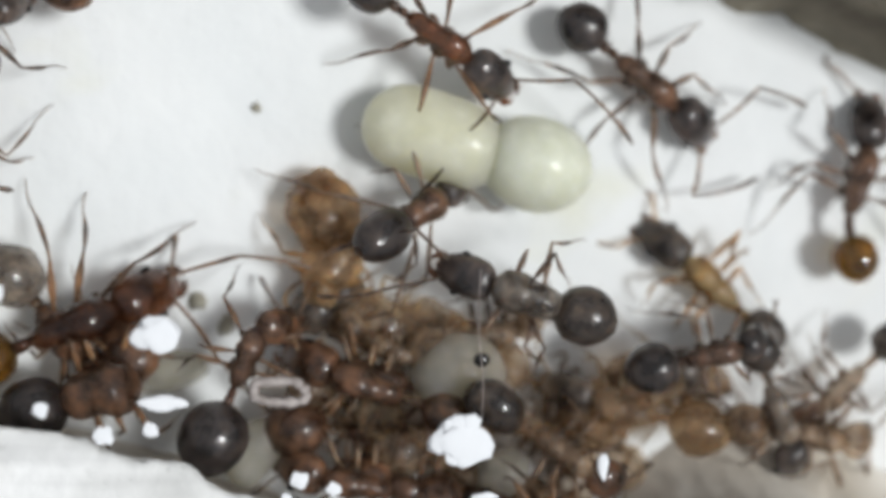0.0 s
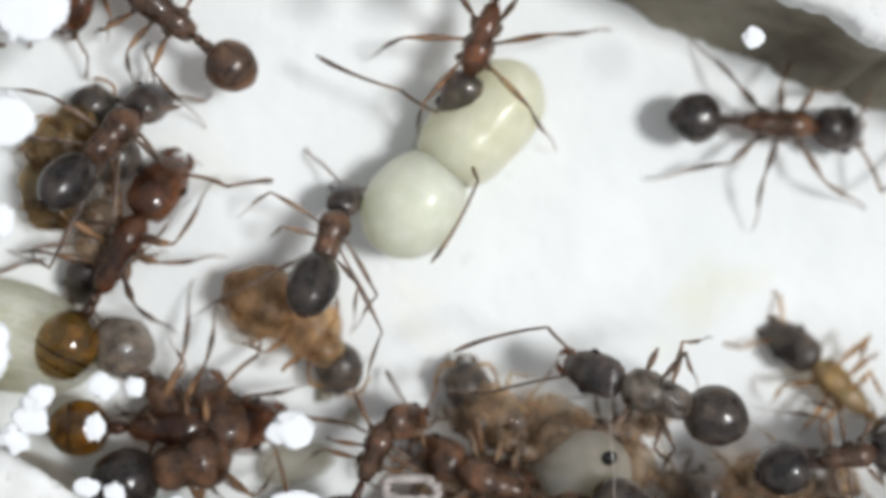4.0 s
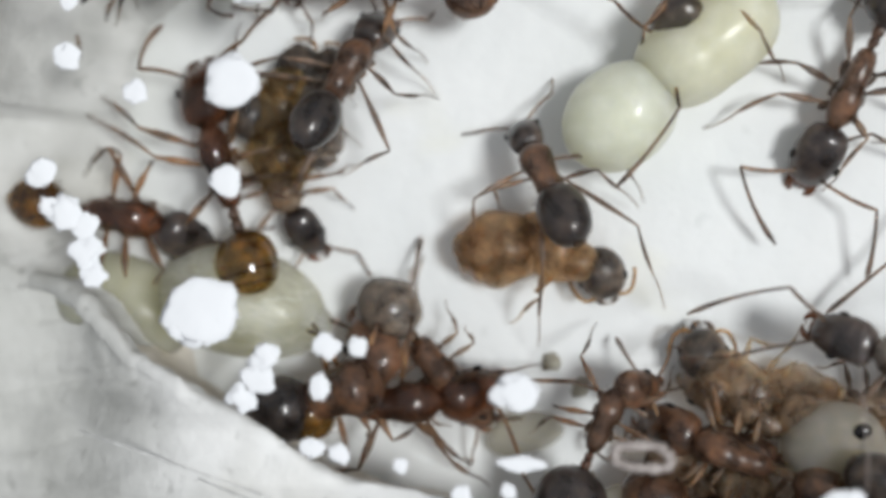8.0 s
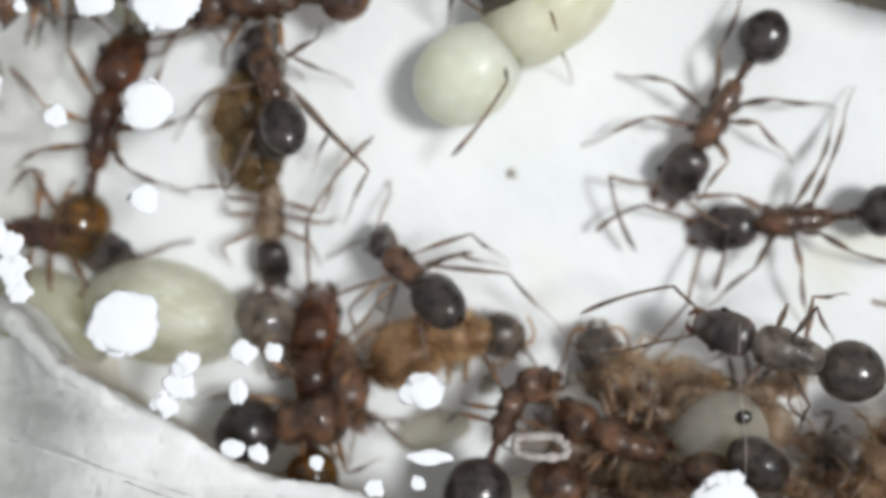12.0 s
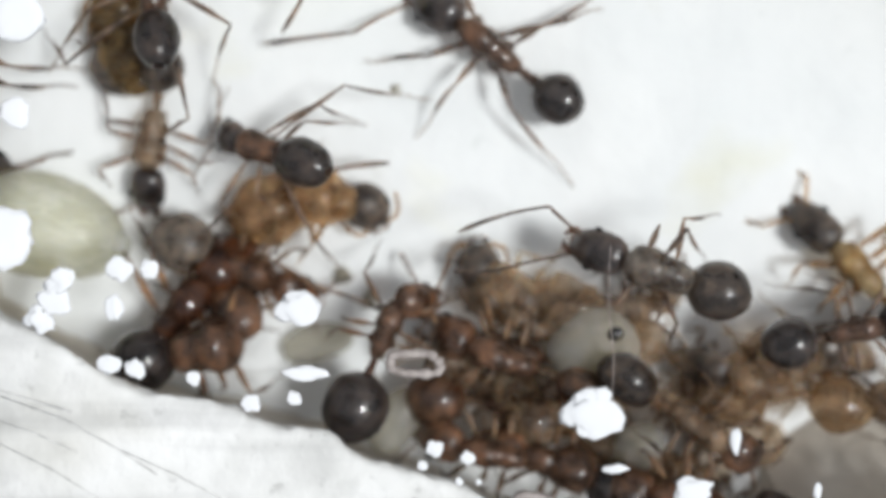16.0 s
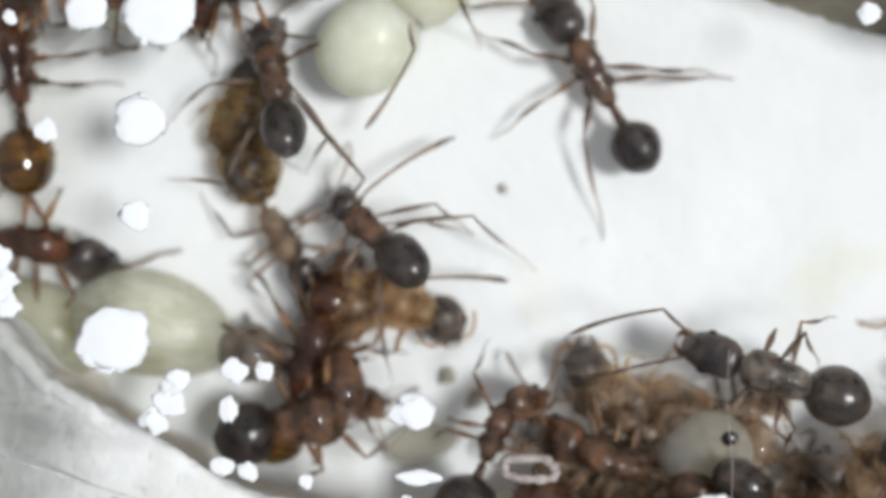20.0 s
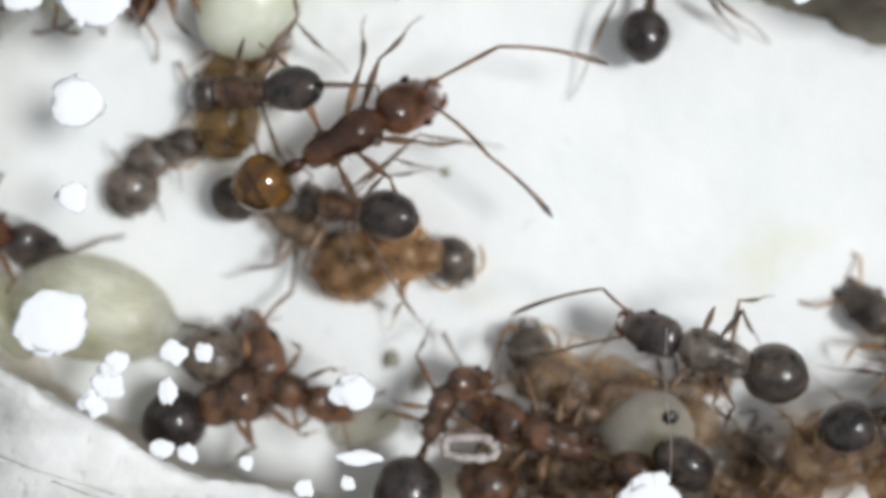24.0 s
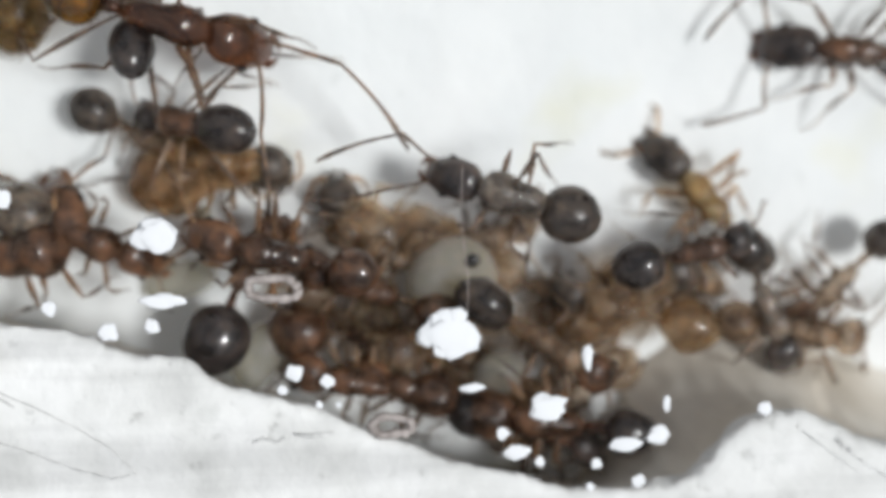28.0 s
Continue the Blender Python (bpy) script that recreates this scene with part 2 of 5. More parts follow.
def loft(rings, sides=14, capped=True):
    """A closed skin over rings (x, y, z, half width, half height) along x."""
    verts, faces = [], []
    for x, y, z, a, b in rings:
        for k in range(sides):
            w = 2 * math.pi * k / sides
            verts.append((x, y + a * math.cos(w), z + b * math.sin(w)))
    n = len(rings)
    for i in range(n - 1):
        for k in range(sides):
            q = (k + 1) % sides
            faces.append((i * sides + k, i * sides + q, (i + 1) * sides + q, (i + 1) * sides + k))
    if capped:
        faces.append(tuple(reversed(range(sides))))
        faces.append(tuple(range((n - 1) * sides, n * sides)))
    return verts, [tuple(reversed(f)) for f in faces]


def egg(x0, x1, a, b, z=0.0, n=11, sides=16, blunt=0.0):
    """Rings of an egg-shaped body from x0 to x1."""
    def girth(u):
        c = math.sqrt(max(0.0, 1 - (2 * u - 1) ** 2)) ** 0.94
        return max(0.03, c) * (1 + blunt * (u - 0.5))

    rings = []
    for i in range(n + 1):
        u = 0.5 - 0.5 * math.cos(math.pi * (0.03 + 0.94 * i / n))
        rings.append([x0 + (x1 - x0) * u, 0, z, a * girth(u), b * girth(u)])
    return loft(rings, sides)


def tube(points, radii, sides=8):
    """A limb along points with a radius at each."""
    pts = [Vector(p) for p in points]
    verts, faces = [], []
    for i, p in enumerate(pts):
        way = (pts[min(i + 1, len(pts) - 1)] - pts[max(i - 1, 0)]).normalized()
        u = way.cross(Vector((0.13, 0.2, 1))).normalized()
        v = way.cross(u)
        for k in range(sides):
            w = 2 * math.pi * k / sides
            verts.append(p + (u * math.cos(w) + v * math.sin(w)) * radii[i])
    n = len(pts)
    for i in range(n - 1):
        for k in range(sides):
            q = (k + 1) % sides
            faces.append((i * sides + k, i * sides + q, (i + 1) * sides + q, (i + 1) * sides + k))
    faces.append(tuple(reversed(range(sides))))
    faces.append(tuple(range((n - 1) * sides, n * sides)))
    return verts, faces


def curve_points(a, b, c, n=6):
    a, b, c = Vector(a), Vector(b), Vector(c)
    return [a * (1 - u) ** 2 + b * 2 * u * (1 - u) + c * u * u for u in (i / n for i in range(n + 1))]


def lump(r, seed, squash=(1, 1, 1), rough=0.25, subdiv=3):
    """A crumb: a ball dented by noise."""
    bm = bmesh.new()
    bmesh.ops.create_icosphere(bm, subdivisions=subdiv, radius=1.0)
    off = Vector((seed * 3.1, seed * 1.7, seed * 0.9))
    verts = []
    for v in bm.verts:
        k = 1 + rough * noise.noise(v.co * 1.3 + off) * 1.6 + rough * 0.6 * noise.noise(v.co * 3.5 + off)
        verts.append(tuple(v.co[i] * k * r * squash[i] for i in range(3)))
    faces = [tuple(v.index for v in f.verts) for f in bm.faces]
    bm.free()
    return verts, faces


def crumple(shape, amount, size, seed):
    """Dents and folds in a soft shell."""
    verts, faces = shape
    off = Vector((seed * 2.3, seed * 1.1, seed * 0.7))
    return [Vector(v) + noise.noise_vector(Vector(v) / size + off) * amount for v in verts], faces


def hairs(spots, length, seed):
    """Short bristles: thin cones standing on the spots (place, normal)."""
    rnd, verts, faces = random.Random(seed), [], []
    for p, nrm in spots:
        way = (nrm + Vector((rnd.uniform(-0.5, 0.5), rnd.uniform(-0.5, 0.5), rnd.uniform(-0.3, 0.3)))).normalized()
        u = way.cross(Vector((0.3, 0.5, 0.8))).normalized()
        v = way.cross(u)
        k, w, size = len(verts), 0.006, length * rnd.uniform(0.6, 1.2)
        verts += [p + u * w, p - u * w * 0.5 + v * w * 0.87, p - u * w * 0.5 - v * w * 0.87, p + way * size]
        faces += [(k, k + 1, k + 3), (k + 1, k + 2, k + 3), (k + 2, k, k + 3)]
    return verts, faces


def spots_on(shape, count, seed):
    verts, faces = shape
    rnd, out = random.Random(seed), []
    for _ in range(count):
        f = [Vector(verts[i]) for i in rnd.choice(faces)[:4]]
        if len(f) < 4:
            continue
        nrm = (f[1] - f[0]).cross(f[3] - f[0])
        if nrm.length > 1e-9:
            out.append(((f[0] + f[2]) * 0.5, -nrm.normalized()))
    return out


def turned(ax=0, ay=0, az=0):
    return pose(0, 0, 0, ax, ay, az)


# ---- the nest ----
BASE = [(-9.75, -0.45), (-9.45, -0.93), (-8.9, -1.01), (-8.27, -1.3), (-7.73, -1.89), (-7.2, -2.27), (-6.45, -2.66), (-5.45, -3.25), (-4.65, -3.79),
        (-3.68, -4.06), (-2.61, -4.27), (-2.0, -4.52), (-1.16, -4.73), (-0.55, -5.11), (0.34, -5.32), (1.41, -5.81), (2.4, -6.21), (3.59, -6.63),
        (4.51, -6.85), (5.44, -6.99), (6.38, -7.01), (6.95, -6.83), (7.41, -6.37), (7.98, -5.96), (8.64, -5.84), (9.41, -6.1), (10.26, -6.46),
        (12.5, -6.8), (15.0, -5.0), (15.2, -2.0), (14.0, 0.6), (12.4, 1.6), (11.0, 2.1), (9.7, 2.65), (9.15, 2.97), (8.32, 3.07),
        (8.04, 3.36), (7.58, 3.34), (7.02, 3.45), (6.56, 3.73), (5.6, 4.05), (4.4, 4.5), (2.6, 5.5), (0.0, 6.6), (-3.5, 7.3),
        (-6.4, 7.0), (-7.8, 5.8), (-8.3, 4.7), (-9.3, 3.7), (-9.8, 2.3), (-9.9, 0.6)]
RIM = 3.0


def smooth_loop(points, per=14):
    """A round curve through a closed row of corners."""
    out, n = [], len(points)
    for i in range(n):
        p = [Vector(points[(i + k - 1) % n]) for k in range(4)]
        for j in range(per):
            u = j / per
            out.append(0.5 * (2 * p[1] + (p[2] - p[0]) * u + (2 * p[0] - 5 * p[1] + 4 * p[2] - p[3]) * u * u
                              + (3 * p[1] - p[0] - 3 * p[2] + p[3]) * u ** 3))
    return out


def wobble(x, y, z, size, amount):
    return noise.noise(Vector((x, y, z)) / size) * amount


def sagging(x, y, z):
    """The block is worn down towards its end: the rim sags and spreads there."""
    low = z * min(2.0, 0.5 * max(0.0, -6.6 - x) + 0.9 * max(0.0, -8.2 - x)) / RIM if y < 1.5 else 0.0
    wide = (21.2 + low - z) / (21.2 - z)
    return -0.7 + (x - -0.7) * wide, 0.2 + (y - 0.2) * wide, z - low


def build_nest():
    loop = smooth_loop(BASE)
    n = len(loop)
    outward = []
    for i, p in enumerate(loop):
        d = loop[(i + 1) % n] - loop[i - 1]
        outward.append(Vector((d.y, -d.x)).normalized())
    # floor
    verts, faces, k = [], [], 150
    for j in range(k + 1):
        for i in range(k + 1):
            x, y = -20 + 40 * i / k, -16 + 32 * j / k
            verts.append((x, y, wobble(x, y, 0, 1.6, 0.05) + wobble(x, y, 3, 0.5, 0.015) - 0.03))
    for j in range(k):
        for i in range(k):
            a = j * (k + 1) + i
            faces.append((a, a + 1, a + k + 2, a + k + 1))
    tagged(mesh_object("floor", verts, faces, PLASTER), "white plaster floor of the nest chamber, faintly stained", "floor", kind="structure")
    # wall of the chamber: foot, hollowed face; the worn rim belongs to the block
    levels = [(-0.1, 0.0), (0.05, 0.01), (0.15, 0.04), (0.3, 0.06), (0.5, 0.08), (0.8, 0.09), (1.1, 0.1), (1.8, 0.08), (2.3, 0.04), (2.6, 0.01)]
    rim = [(2.6, 0.01), (2.8, 0.0), (2.93, 0.03), (2.985, 0.10), (RIM, 0.24)]

    def ring(z, out):
        row = []
        for p, o in zip(loop, outward):
            hollow = min(1.0, max(0.0, (-o.y - 0.2) * 1.8)) * max(0.0, 1 - 2.5 * max(0.0, o.x))
            foot = (1 - z / RIM) * (0.7 * hollow - 0.45 * (1 - hollow))
            end = min(1.0, max(0.0, (-7.0 - p.x) / 1.4))
            foot = foot * (1 - end) - end * 1.3 * (1 - max(0.0, z) / RIM) ** 2.6
            corner = min(1.0, max(0.0, (p.x - 5.6) / 1.2)) if p.y < -3.0 else 0.0
            foot = foot * (1 - corner) - corner * 1.0 * (1 - max(0.0, z) / RIM) ** 2.2
            q = p + o * (out + foot + wobble(p.x, p.y, z, 0.8, 0.10) + wobble(p.x, p.y, z, 0.3, 0.06) + wobble(p.x, p.y, z, 0.12, 0.035))
            row.append(sagging(q.x, q.y, z + wobble(p.x, p.y, z + 9, 0.5, 0.03) * (1 if z < 2 else 0)))
        return row

    def strip(rows, columns):
        verts = [v for row in rows for v in row]
        return verts, [(j * n + i, j * n + (i + 1) % n, (j + 1) * n + (i + 1) % n, (j + 1) * n + i) for j in range(len(rows) - 1) for i in columns]

    rows = [ring(z, out) for z, out in levels]
    soil_shade = [i for i in range(n) if loop[i].x > 3.5 and loop[i].y > 0.0]
    pale = [i for i in range(n) if loop[i].x < -7.5]
    clean = [i for i in range(n) if i not in set(soil_shade + pale)]
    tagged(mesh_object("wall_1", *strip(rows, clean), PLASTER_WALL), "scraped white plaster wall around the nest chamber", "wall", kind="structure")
    tagged(mesh_object("wall_2", *strip(rows, soil_shade), PLASTER_SOILED), "brown, dirty plaster wall of the nest chamber", "wall", kind="structure")
    tagged(mesh_object("wall_3", *strip(rows, pale), PLASTER_PALE), "pale grey streaked plaster wall at the chamber end", "wall", kind="structure")
    # top of the block with its rim
    rows = [ring(z, out) for z, out in rim]
    last, centre, rings = rows[-1], Vector((2, -1)), 22
    for r in range(1, rings + 1):
        u, row = (r / rings) ** 2.2, []
        for x, y, z in last:
            d = (Vector((x, y)) - centre).normalized()
            q = Vector((x, y)).lerp(centre + d * 60, u)
            top = RIM + wobble(q.x, q.y, 1, 2.4, 0.05) * min(1, r / 4) + wobble(q.x, q.y, 7, 0.35, 0.02)
            low = min(2.0, 0.5 * max(0.0, -6.6 - q.x) + 0.9 * max(0.0, -8.2 - q.x)) if q.y < 1.5 else 0.0
            row.append((q.x, q.y, top - low))
        rows.append(row)
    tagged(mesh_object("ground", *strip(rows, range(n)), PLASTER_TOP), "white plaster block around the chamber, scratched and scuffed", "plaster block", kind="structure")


build_nest()


# ---- ants ----
# look: (head, middle, waist, gaster, legs)
LOOKS = {
    "dark": (BLACK, BROWN, BROWN, BLACK, LEG_DARK),
    "redhead": (BLACK, RUST, BROWN, BLACK, LEG),
    "dark_amber": (BLACK, BROWN, BROWN, AMBER, LEG_DARK),
    "drab": (DRAB, DRAB, DRAB, DRAB, LEG_DULL),
    "drab_black": (BROWN, DRAB, DRAB, DUSK, LEG_DULL),
    "brown": (BROWN, BROWN, BROWN, BROWN, LEG),
    "red": (RUST, RUST, RUST, AMBER, LEG),
    "amber": (RUST, RUST, BROWN, AMBER, LEG),
    "honey": (BROWN, BROWN, BROWN, AMBER, LEG),
    "beige": (DRAB, BEIGE, BEIGE, BEIGE, LEG_DULL),
    "pale_callow": (GREY, BEIGE, BEIGE, TAN, BEIGE),
    "murky": (BROWN, BROWN, DRAB, BROWN, LEG_DULL),
    "pale": (GREY, STRAW, STRAW, GREY, LEG_PALE),
    "grey": (BLACK, ASH, ASH, DUSK, LEG_DARK),
    "black": (BROWN, BROWN, RUST, BLACK, LEG),
    "hazy": (BROWN, BROWN, DRAB, ASH, LEG_DULL),
    "smoky": (BLACK, DRAB, DRAB, GREY, LEG_DARK),
    "guard": (BLACK, RUST, RUST, AMBER, LEG),
}
ANTS = {}


def leg_shapes(L, knee, foot, r):
    """Femur, tibia and tarsus of one leg, from the hip at the origin to the foot."""
    hip, knee, foot = Vector((0, 0, 0)), Vector(knee), Vector(foot)
    heel = knee.lerp(foot, 0.56) + Vector((0, 0, 0.02 * L))
    up = Vector((0, 0, 0.03 * L))
    f = curve_points(hip, hip.lerp(knee, 0.5) + up, knee, 7)
    femur = tube(f, [r * k * L for k in (1.3, 0.85, 0.95, 1.45, 1.75, 1.6, 1.0, 0.62)])
    out = (heel - knee).cross(Vector((0, 0, 1)))
    out = out.normalized() * 0.012 * L if out.length > 1e-6 else out
    t = curve_points(knee, knee.lerp(heel, 0.5) + out, heel, 6)
    tibia = tube(t, [r * k * L for k in (0.55, 0.7, 0.95, 1.15, 1.2, 0.95, 0.5)])
    bend = heel.lerp(foot, 0.45) + Vector((0, 0, 0.01 * L)) - out * 1.6
    s = curve_points(heel, bend, foot, 8)
    tarsus = tube(s, [r * k * L for k in (0.48, 0.5, 0.42, 0.46, 0.38, 0.42, 0.35, 0.38, 0.22)], 6)
    return femur, tibia, tarsus


def ant(name, label, L, look, x, y, yaw, z=0.0, head_turn=0, gaster_turn=0, gaster_size=1.0, gaster_long=1.0, head_size=1.0, fold=0.0, seed=1, pitch=0, roll=0, droop=28, fat=1.0, compact=0.0, perch=0.0, stand=0.03, legs=(), feelers=(), group=""):
    """An ant of L millimetres at its resting pose; +x is its front. fold draws the legs in, as on a fresh pale ant; perch lifts
    the knees, as in a crowd; stand is the height on which it stands. legs: knee and foot (x, y) in lengths of the ant, as
    front, middle, hind pairs, the ant's own left first; feelers: elbow and tip of its two antennae."""
    rnd = random.Random(seed)
    head_m, mid_m, waist_m, gaster_m, leg_m = LOOKS[look]
    shin_m = leg_m if leg_m in (LEG_PALE, LEG_DULL, BEIGE) else LEG_DARK
    jaw_m = RUST if head_m in (BLACK, RUST) else head_m
    root = tagged(new(name.split("__")[0]), label, "ant", group)
    root.empty_display_size = MM
    lean = turned(roll, pitch, 0).to_3x3()
    back_lean = lean.inverted()
    h = 0.155
    mid = [(-0.125, 0, h - 0.012, 0.018, 0.02), (-0.117, 0, h - 0.008, 0.034, 0.036), (-0.085, 0, h, 0.045, 0.052), (-0.04, 0, h + 0.008, 0.051, 0.058),
           (0.0, 0, h + 0.010, 0.050, 0.056), (0.03, 0, h + 0.010, 0.053, 0.055), (0.055, 0, h + 0.018, 0.056, 0.058), (0.10, 0, h + 0.026, 0.065, 0.066),
           (0.15, 0, h + 0.020, 0.064, 0.062), (0.19, 0, h + 0.008, 0.054, 0.048), (0.215, 0, h, 0.034, 0.03), (0.232, 0, h, 0.022, 0.022)]
    soft_shell = 0.014 * L if fold > 0.45 else 0.006 * L
    mid_shape = crumple(loft([[(x - 0.05) * L, 0, (z0 + (fat - 1) * 0.03) * L, a * fat * L, c * fat * L] for x, _, z0, a, c in mid], 18), soft_shell, 0.10 * L, seed)
    body = part("mesosoma", mid_shape, mid_m, root)
    tagged(part("bristles", hairs(spots_on(mid_shape, 50, seed), 0.03 * L, seed), leg_m, body), kind="stuff")
    # waist
    node = [(-0.03, 0, 0, 0.012, 0.012), (-0.02, 0, 0.006, 0.02, 0.028), (0.0, 0, 0.012, 0.024, 0.038), (0.02, 0, 0.002, 0.017, 0.02), (0.045, 0, -0.004, 0.012, 0.012)]
    slim = 0.5 + 0.5 * fat
    part("petiole", loft([[r[0] * L, 0, r[2] * L, r[3] * L * slim, r[4] * L * slim] for r in node], 10), waist_m, root, at=pose(-0.203 * L * MM, 0, h * L * MM))
    waist = Matrix.Translation(((-0.212 + compact) * L * MM, 0, h * L * MM)) @ turned(0, 0, gaster_turn)
    node2 = [(-0.075, 0, 0.0, 0.016, 0.016), (-0.06, 0, 0.006, 0.025, 0.027), (-0.035, 0, 0.008, 0.027, 0.029), (-0.012, 0, 0.0, 0.02, 0.02), (0.005, 0, 0, 0.012, 0.012)]
    part("postpetiole", loft([[r[0] * L, 0, r[2] * L, r[3] * L * slim, r[4] * L * slim] for r in node2], 10), waist_m, root, at=waist)
    # gaster: one large plate, then three smaller ones telescoped into it
    s = gaster_size * L

    def girth(u):
        return max(0.04, math.sqrt(max(0.0, 1 - (2 * u - 1) ** 2)) ** 0.92) * (1 - 0.10 * (u - 0.5))

    def plate(u0, u1, shrink, n=9):
        rings = []
        for i in range(n + 1):
            u = u0 + (u1 - u0) * i / n
            u = 0.5 - 0.5 * math.cos(math.pi * u)
            g = girth(min(0.985, max(0.012, u))) * shrink
            rings.append((-0.242 * s * gaster_long * u, 0, 0, 0.115 * s * g, 0.110 * s * g))
        return loft(rings[::-1], 20, False)

    back = crumple(plate(0.0, 0.60, 1.0, 11), soft_shell, 0.11 * L, seed + 5)
    g = part("gaster", back, gaster_m, root, at=waist @ pose(-0.062 * L * MM, 0, 0.004 * L * MM, 0, 8, 0))
    for u0, u1, shrink in ((0.57, 0.72, 0.996), (0.69, 0.84, 0.985), (0.81, 1.0, 0.972)):
        part("tergite", crumple(plate(u0, u1, shrink, 6), soft_shell, 0.11 * L, seed + 5), gaster_m, g)
    tagged(part("bristles", hairs(spots_on(back, 60, seed + 1), 0.03 * L, seed), leg_m, g), kind="stuff")
    # head
    neck = Matrix.Translation((0.180 * L * MM, 0, (h + 0.005) * L * MM)) @ turned(0, droop, head_turn) @ Matrix.Scale(head_size, 4)
    hd = [(-0.006, 0, 0, 0.02, 0.02), (-0.002, 0, 0, 0.052, 0.042), (0.010, 0, 0.003, 0.078, 0.06), (0.04, 0, 0.006, 0.097, 0.076), (0.09, 0, 0.006, 0.104, 0.080), (0.14, 0, 0.003, 0.102, 0.075),
          (0.19, 0, -0.004, 0.090, 0.062), (0.22, 0, -0.010, 0.074, 0.048), (0.243, 0, -0.014, 0.052, 0.034), (0.255, 0, -0.016, 0.03, 0.018)]
    head = part("head", crumple(loft([(r[0] * 1.14 * L, 0, r[2] * L, r[3] * 1.0 * L, r[4] * L) for r in hd], 18), 0.006 * L, 0.05 * L, seed + 3), head_m, root, at=neck)
    part("clypeus", crumple(egg(0.205 * L, 0.305 * L, 0.058 * L, 0.030 * L, -0.014 * L, 8, 12), 0.004 * L, 0.04 * L, seed), jaw_m, head)
    for side, feeler in zip((1, -1), tuple(feelers) or (None, None)):
        part("eye", egg(-0.022 * L, 0.022 * L, 0.012 * L, 0.019 * L, 0, 6, 8), EYE, head, "dark compound eye", at=pose(0.16 * L * MM, side * 0.098 * L * MM, 0.026 * L * MM))
        jaw = curve_points((0.265 * L, side * 0.047 * L, -0.02 * L), (0.330 * L, side * 0.062 * L, -0.026 * L), (0.345 * L, side * 0.010 * L, -0.032 * L), 6)
        part("mandible", tube(jaw, [0.018 * L, 0.021 * L, 0.021 * L, 0.018 * L, 0.014 * L, 0.010 * L, 0.004 * L]), jaw_m, head)
        # antenna: scape, then the bent thread with its club
        base = Vector((0.215 * L, side * 0.038 * L, 0.026 * L))
        spread = rnd.uniform(0.13, 0.24) * (1 - 0.6 * fold)
        elbow = Vector((rnd.uniform(0.28, 0.40) * L, side * (0.05 + spread) * L, rnd.uniform(0.02, 0.07) * L)) - base
        tip = Vector((rnd.uniform(0.22, 0.36) * L * (1 - fold), side * rnd.uniform(-0.08, 0.14) * L, -rnd.uniform(0.06, 0.12) * L))
        if feeler:
            ex, ey, tx, ty = feeler
            inv = (Matrix.LocRotScale(None, lean.to_quaternion(), None) @ neck).inverted()
            at_elbow = inv @ Vector((ex * L * MM, ey * L * MM, (h + 0.04) * L * MM)) / MM
            elbow, tip = at_elbow - base, inv @ Vector((tx * L * MM, ty * L * MM, (h - 0.06) * L * MM)) / MM - at_elbow
        scape = part("antenna", tube(curve_points((0, 0, 0), elbow * 0.5 + Vector((0.02 * L, 0, 0.02 * L)), elbow, 5),
                                     [0.008 * L, 0.0075 * L, 0.008 * L, 0.009 * L, 0.0095 * L, 0.007 * L], 7), leg_m, head, at=Matrix.Translation(base * MM))
        mid_p = tip * 0.5 + Vector((0.02 * L, side * 0.025 * L, 0.03 * L))
        part("funiculus", tube(curve_points((0, 0, 0), mid_p, tip, 8), [0.0065 * L, 0.0075 * L, 0.0075 * L, 0.008 * L, 0.0085 * L, 0.010 * L, 0.012 * L, 0.0125 * L, 0.005 * L], 7),
             shin_m, scape, at=Matrix.Translation(elbow * MM))
    limbs = []
    for i, (hx, fx, fy, kx, ky) in enumerate(((0.085, 0.37, 0.26, 0.18, 0.25), (0.01, -0.07, 0.37, 0.03, 0.27), (-0.07, -0.37, 0.38, -0.06, 0.28))):
        for side in (1, -1):
            given = legs[2 * i + (side < 0)] if legs else None
            hip = Vector((hx, side * 0.04, h - 0.04)) * L
            top = lean @ hip
            if given:
                knee = Vector((given[0] * L, given[1] * L, top.z + (0.08 + 0.6 * perch) * L))
                foot = Vector((given[2] * L, given[3] * L, stand - z))
            else:
                jx, jy = rnd.uniform(-0.09, 0.09), rnd.uniform(-0.07, 0.05)
                foot = Vector(((fx + jx) * L, side * (fy + jy) * L, stand - z))
                knee = Vector(((kx + jx * 0.5 + rnd.uniform(-0.05, 0.05)) * L, side * (ky + jy * 0.4 + rnd.uniform(-0.05, 0.04)) * L,
                               top.z + (0.075 + perch * rnd.uniform(0.5, 1.0) + rnd.uniform(-0.02, 0.03)) * L))
                if fold:
                    foot = foot.lerp(top + Vector(((fx * 0.3 + rnd.uniform(-0.08, 0.08)) * L, side * rnd.uniform(0.05, 0.16) * L, -0.06 * L)), fold)
                    knee = knee.lerp(top + Vector(((kx - hx) * 1.4 * L, side * rnd.uniform(0.10, 0.17) * L, (0.03 + perch) * L)), fold)
            femur, tibia, tarsus = leg_shapes(L, back_lean @ knee - hip, back_lean @ foot - hip, 0.0096)
            part("coxa", egg(-0.045 * L, 0.045 * L, 0.021 * L, 0.026 * L, 0, 7, 10), leg_m, root,
                 at=pose((hx + 0.01) * L * MM, side * 0.055 * L * MM, (h - 0.03) * L * MM, 0, 20, side * (50 - i * 35)))
            leg = part("leg", femur, leg_m, root, at=Matrix.Translation(hip * MM))
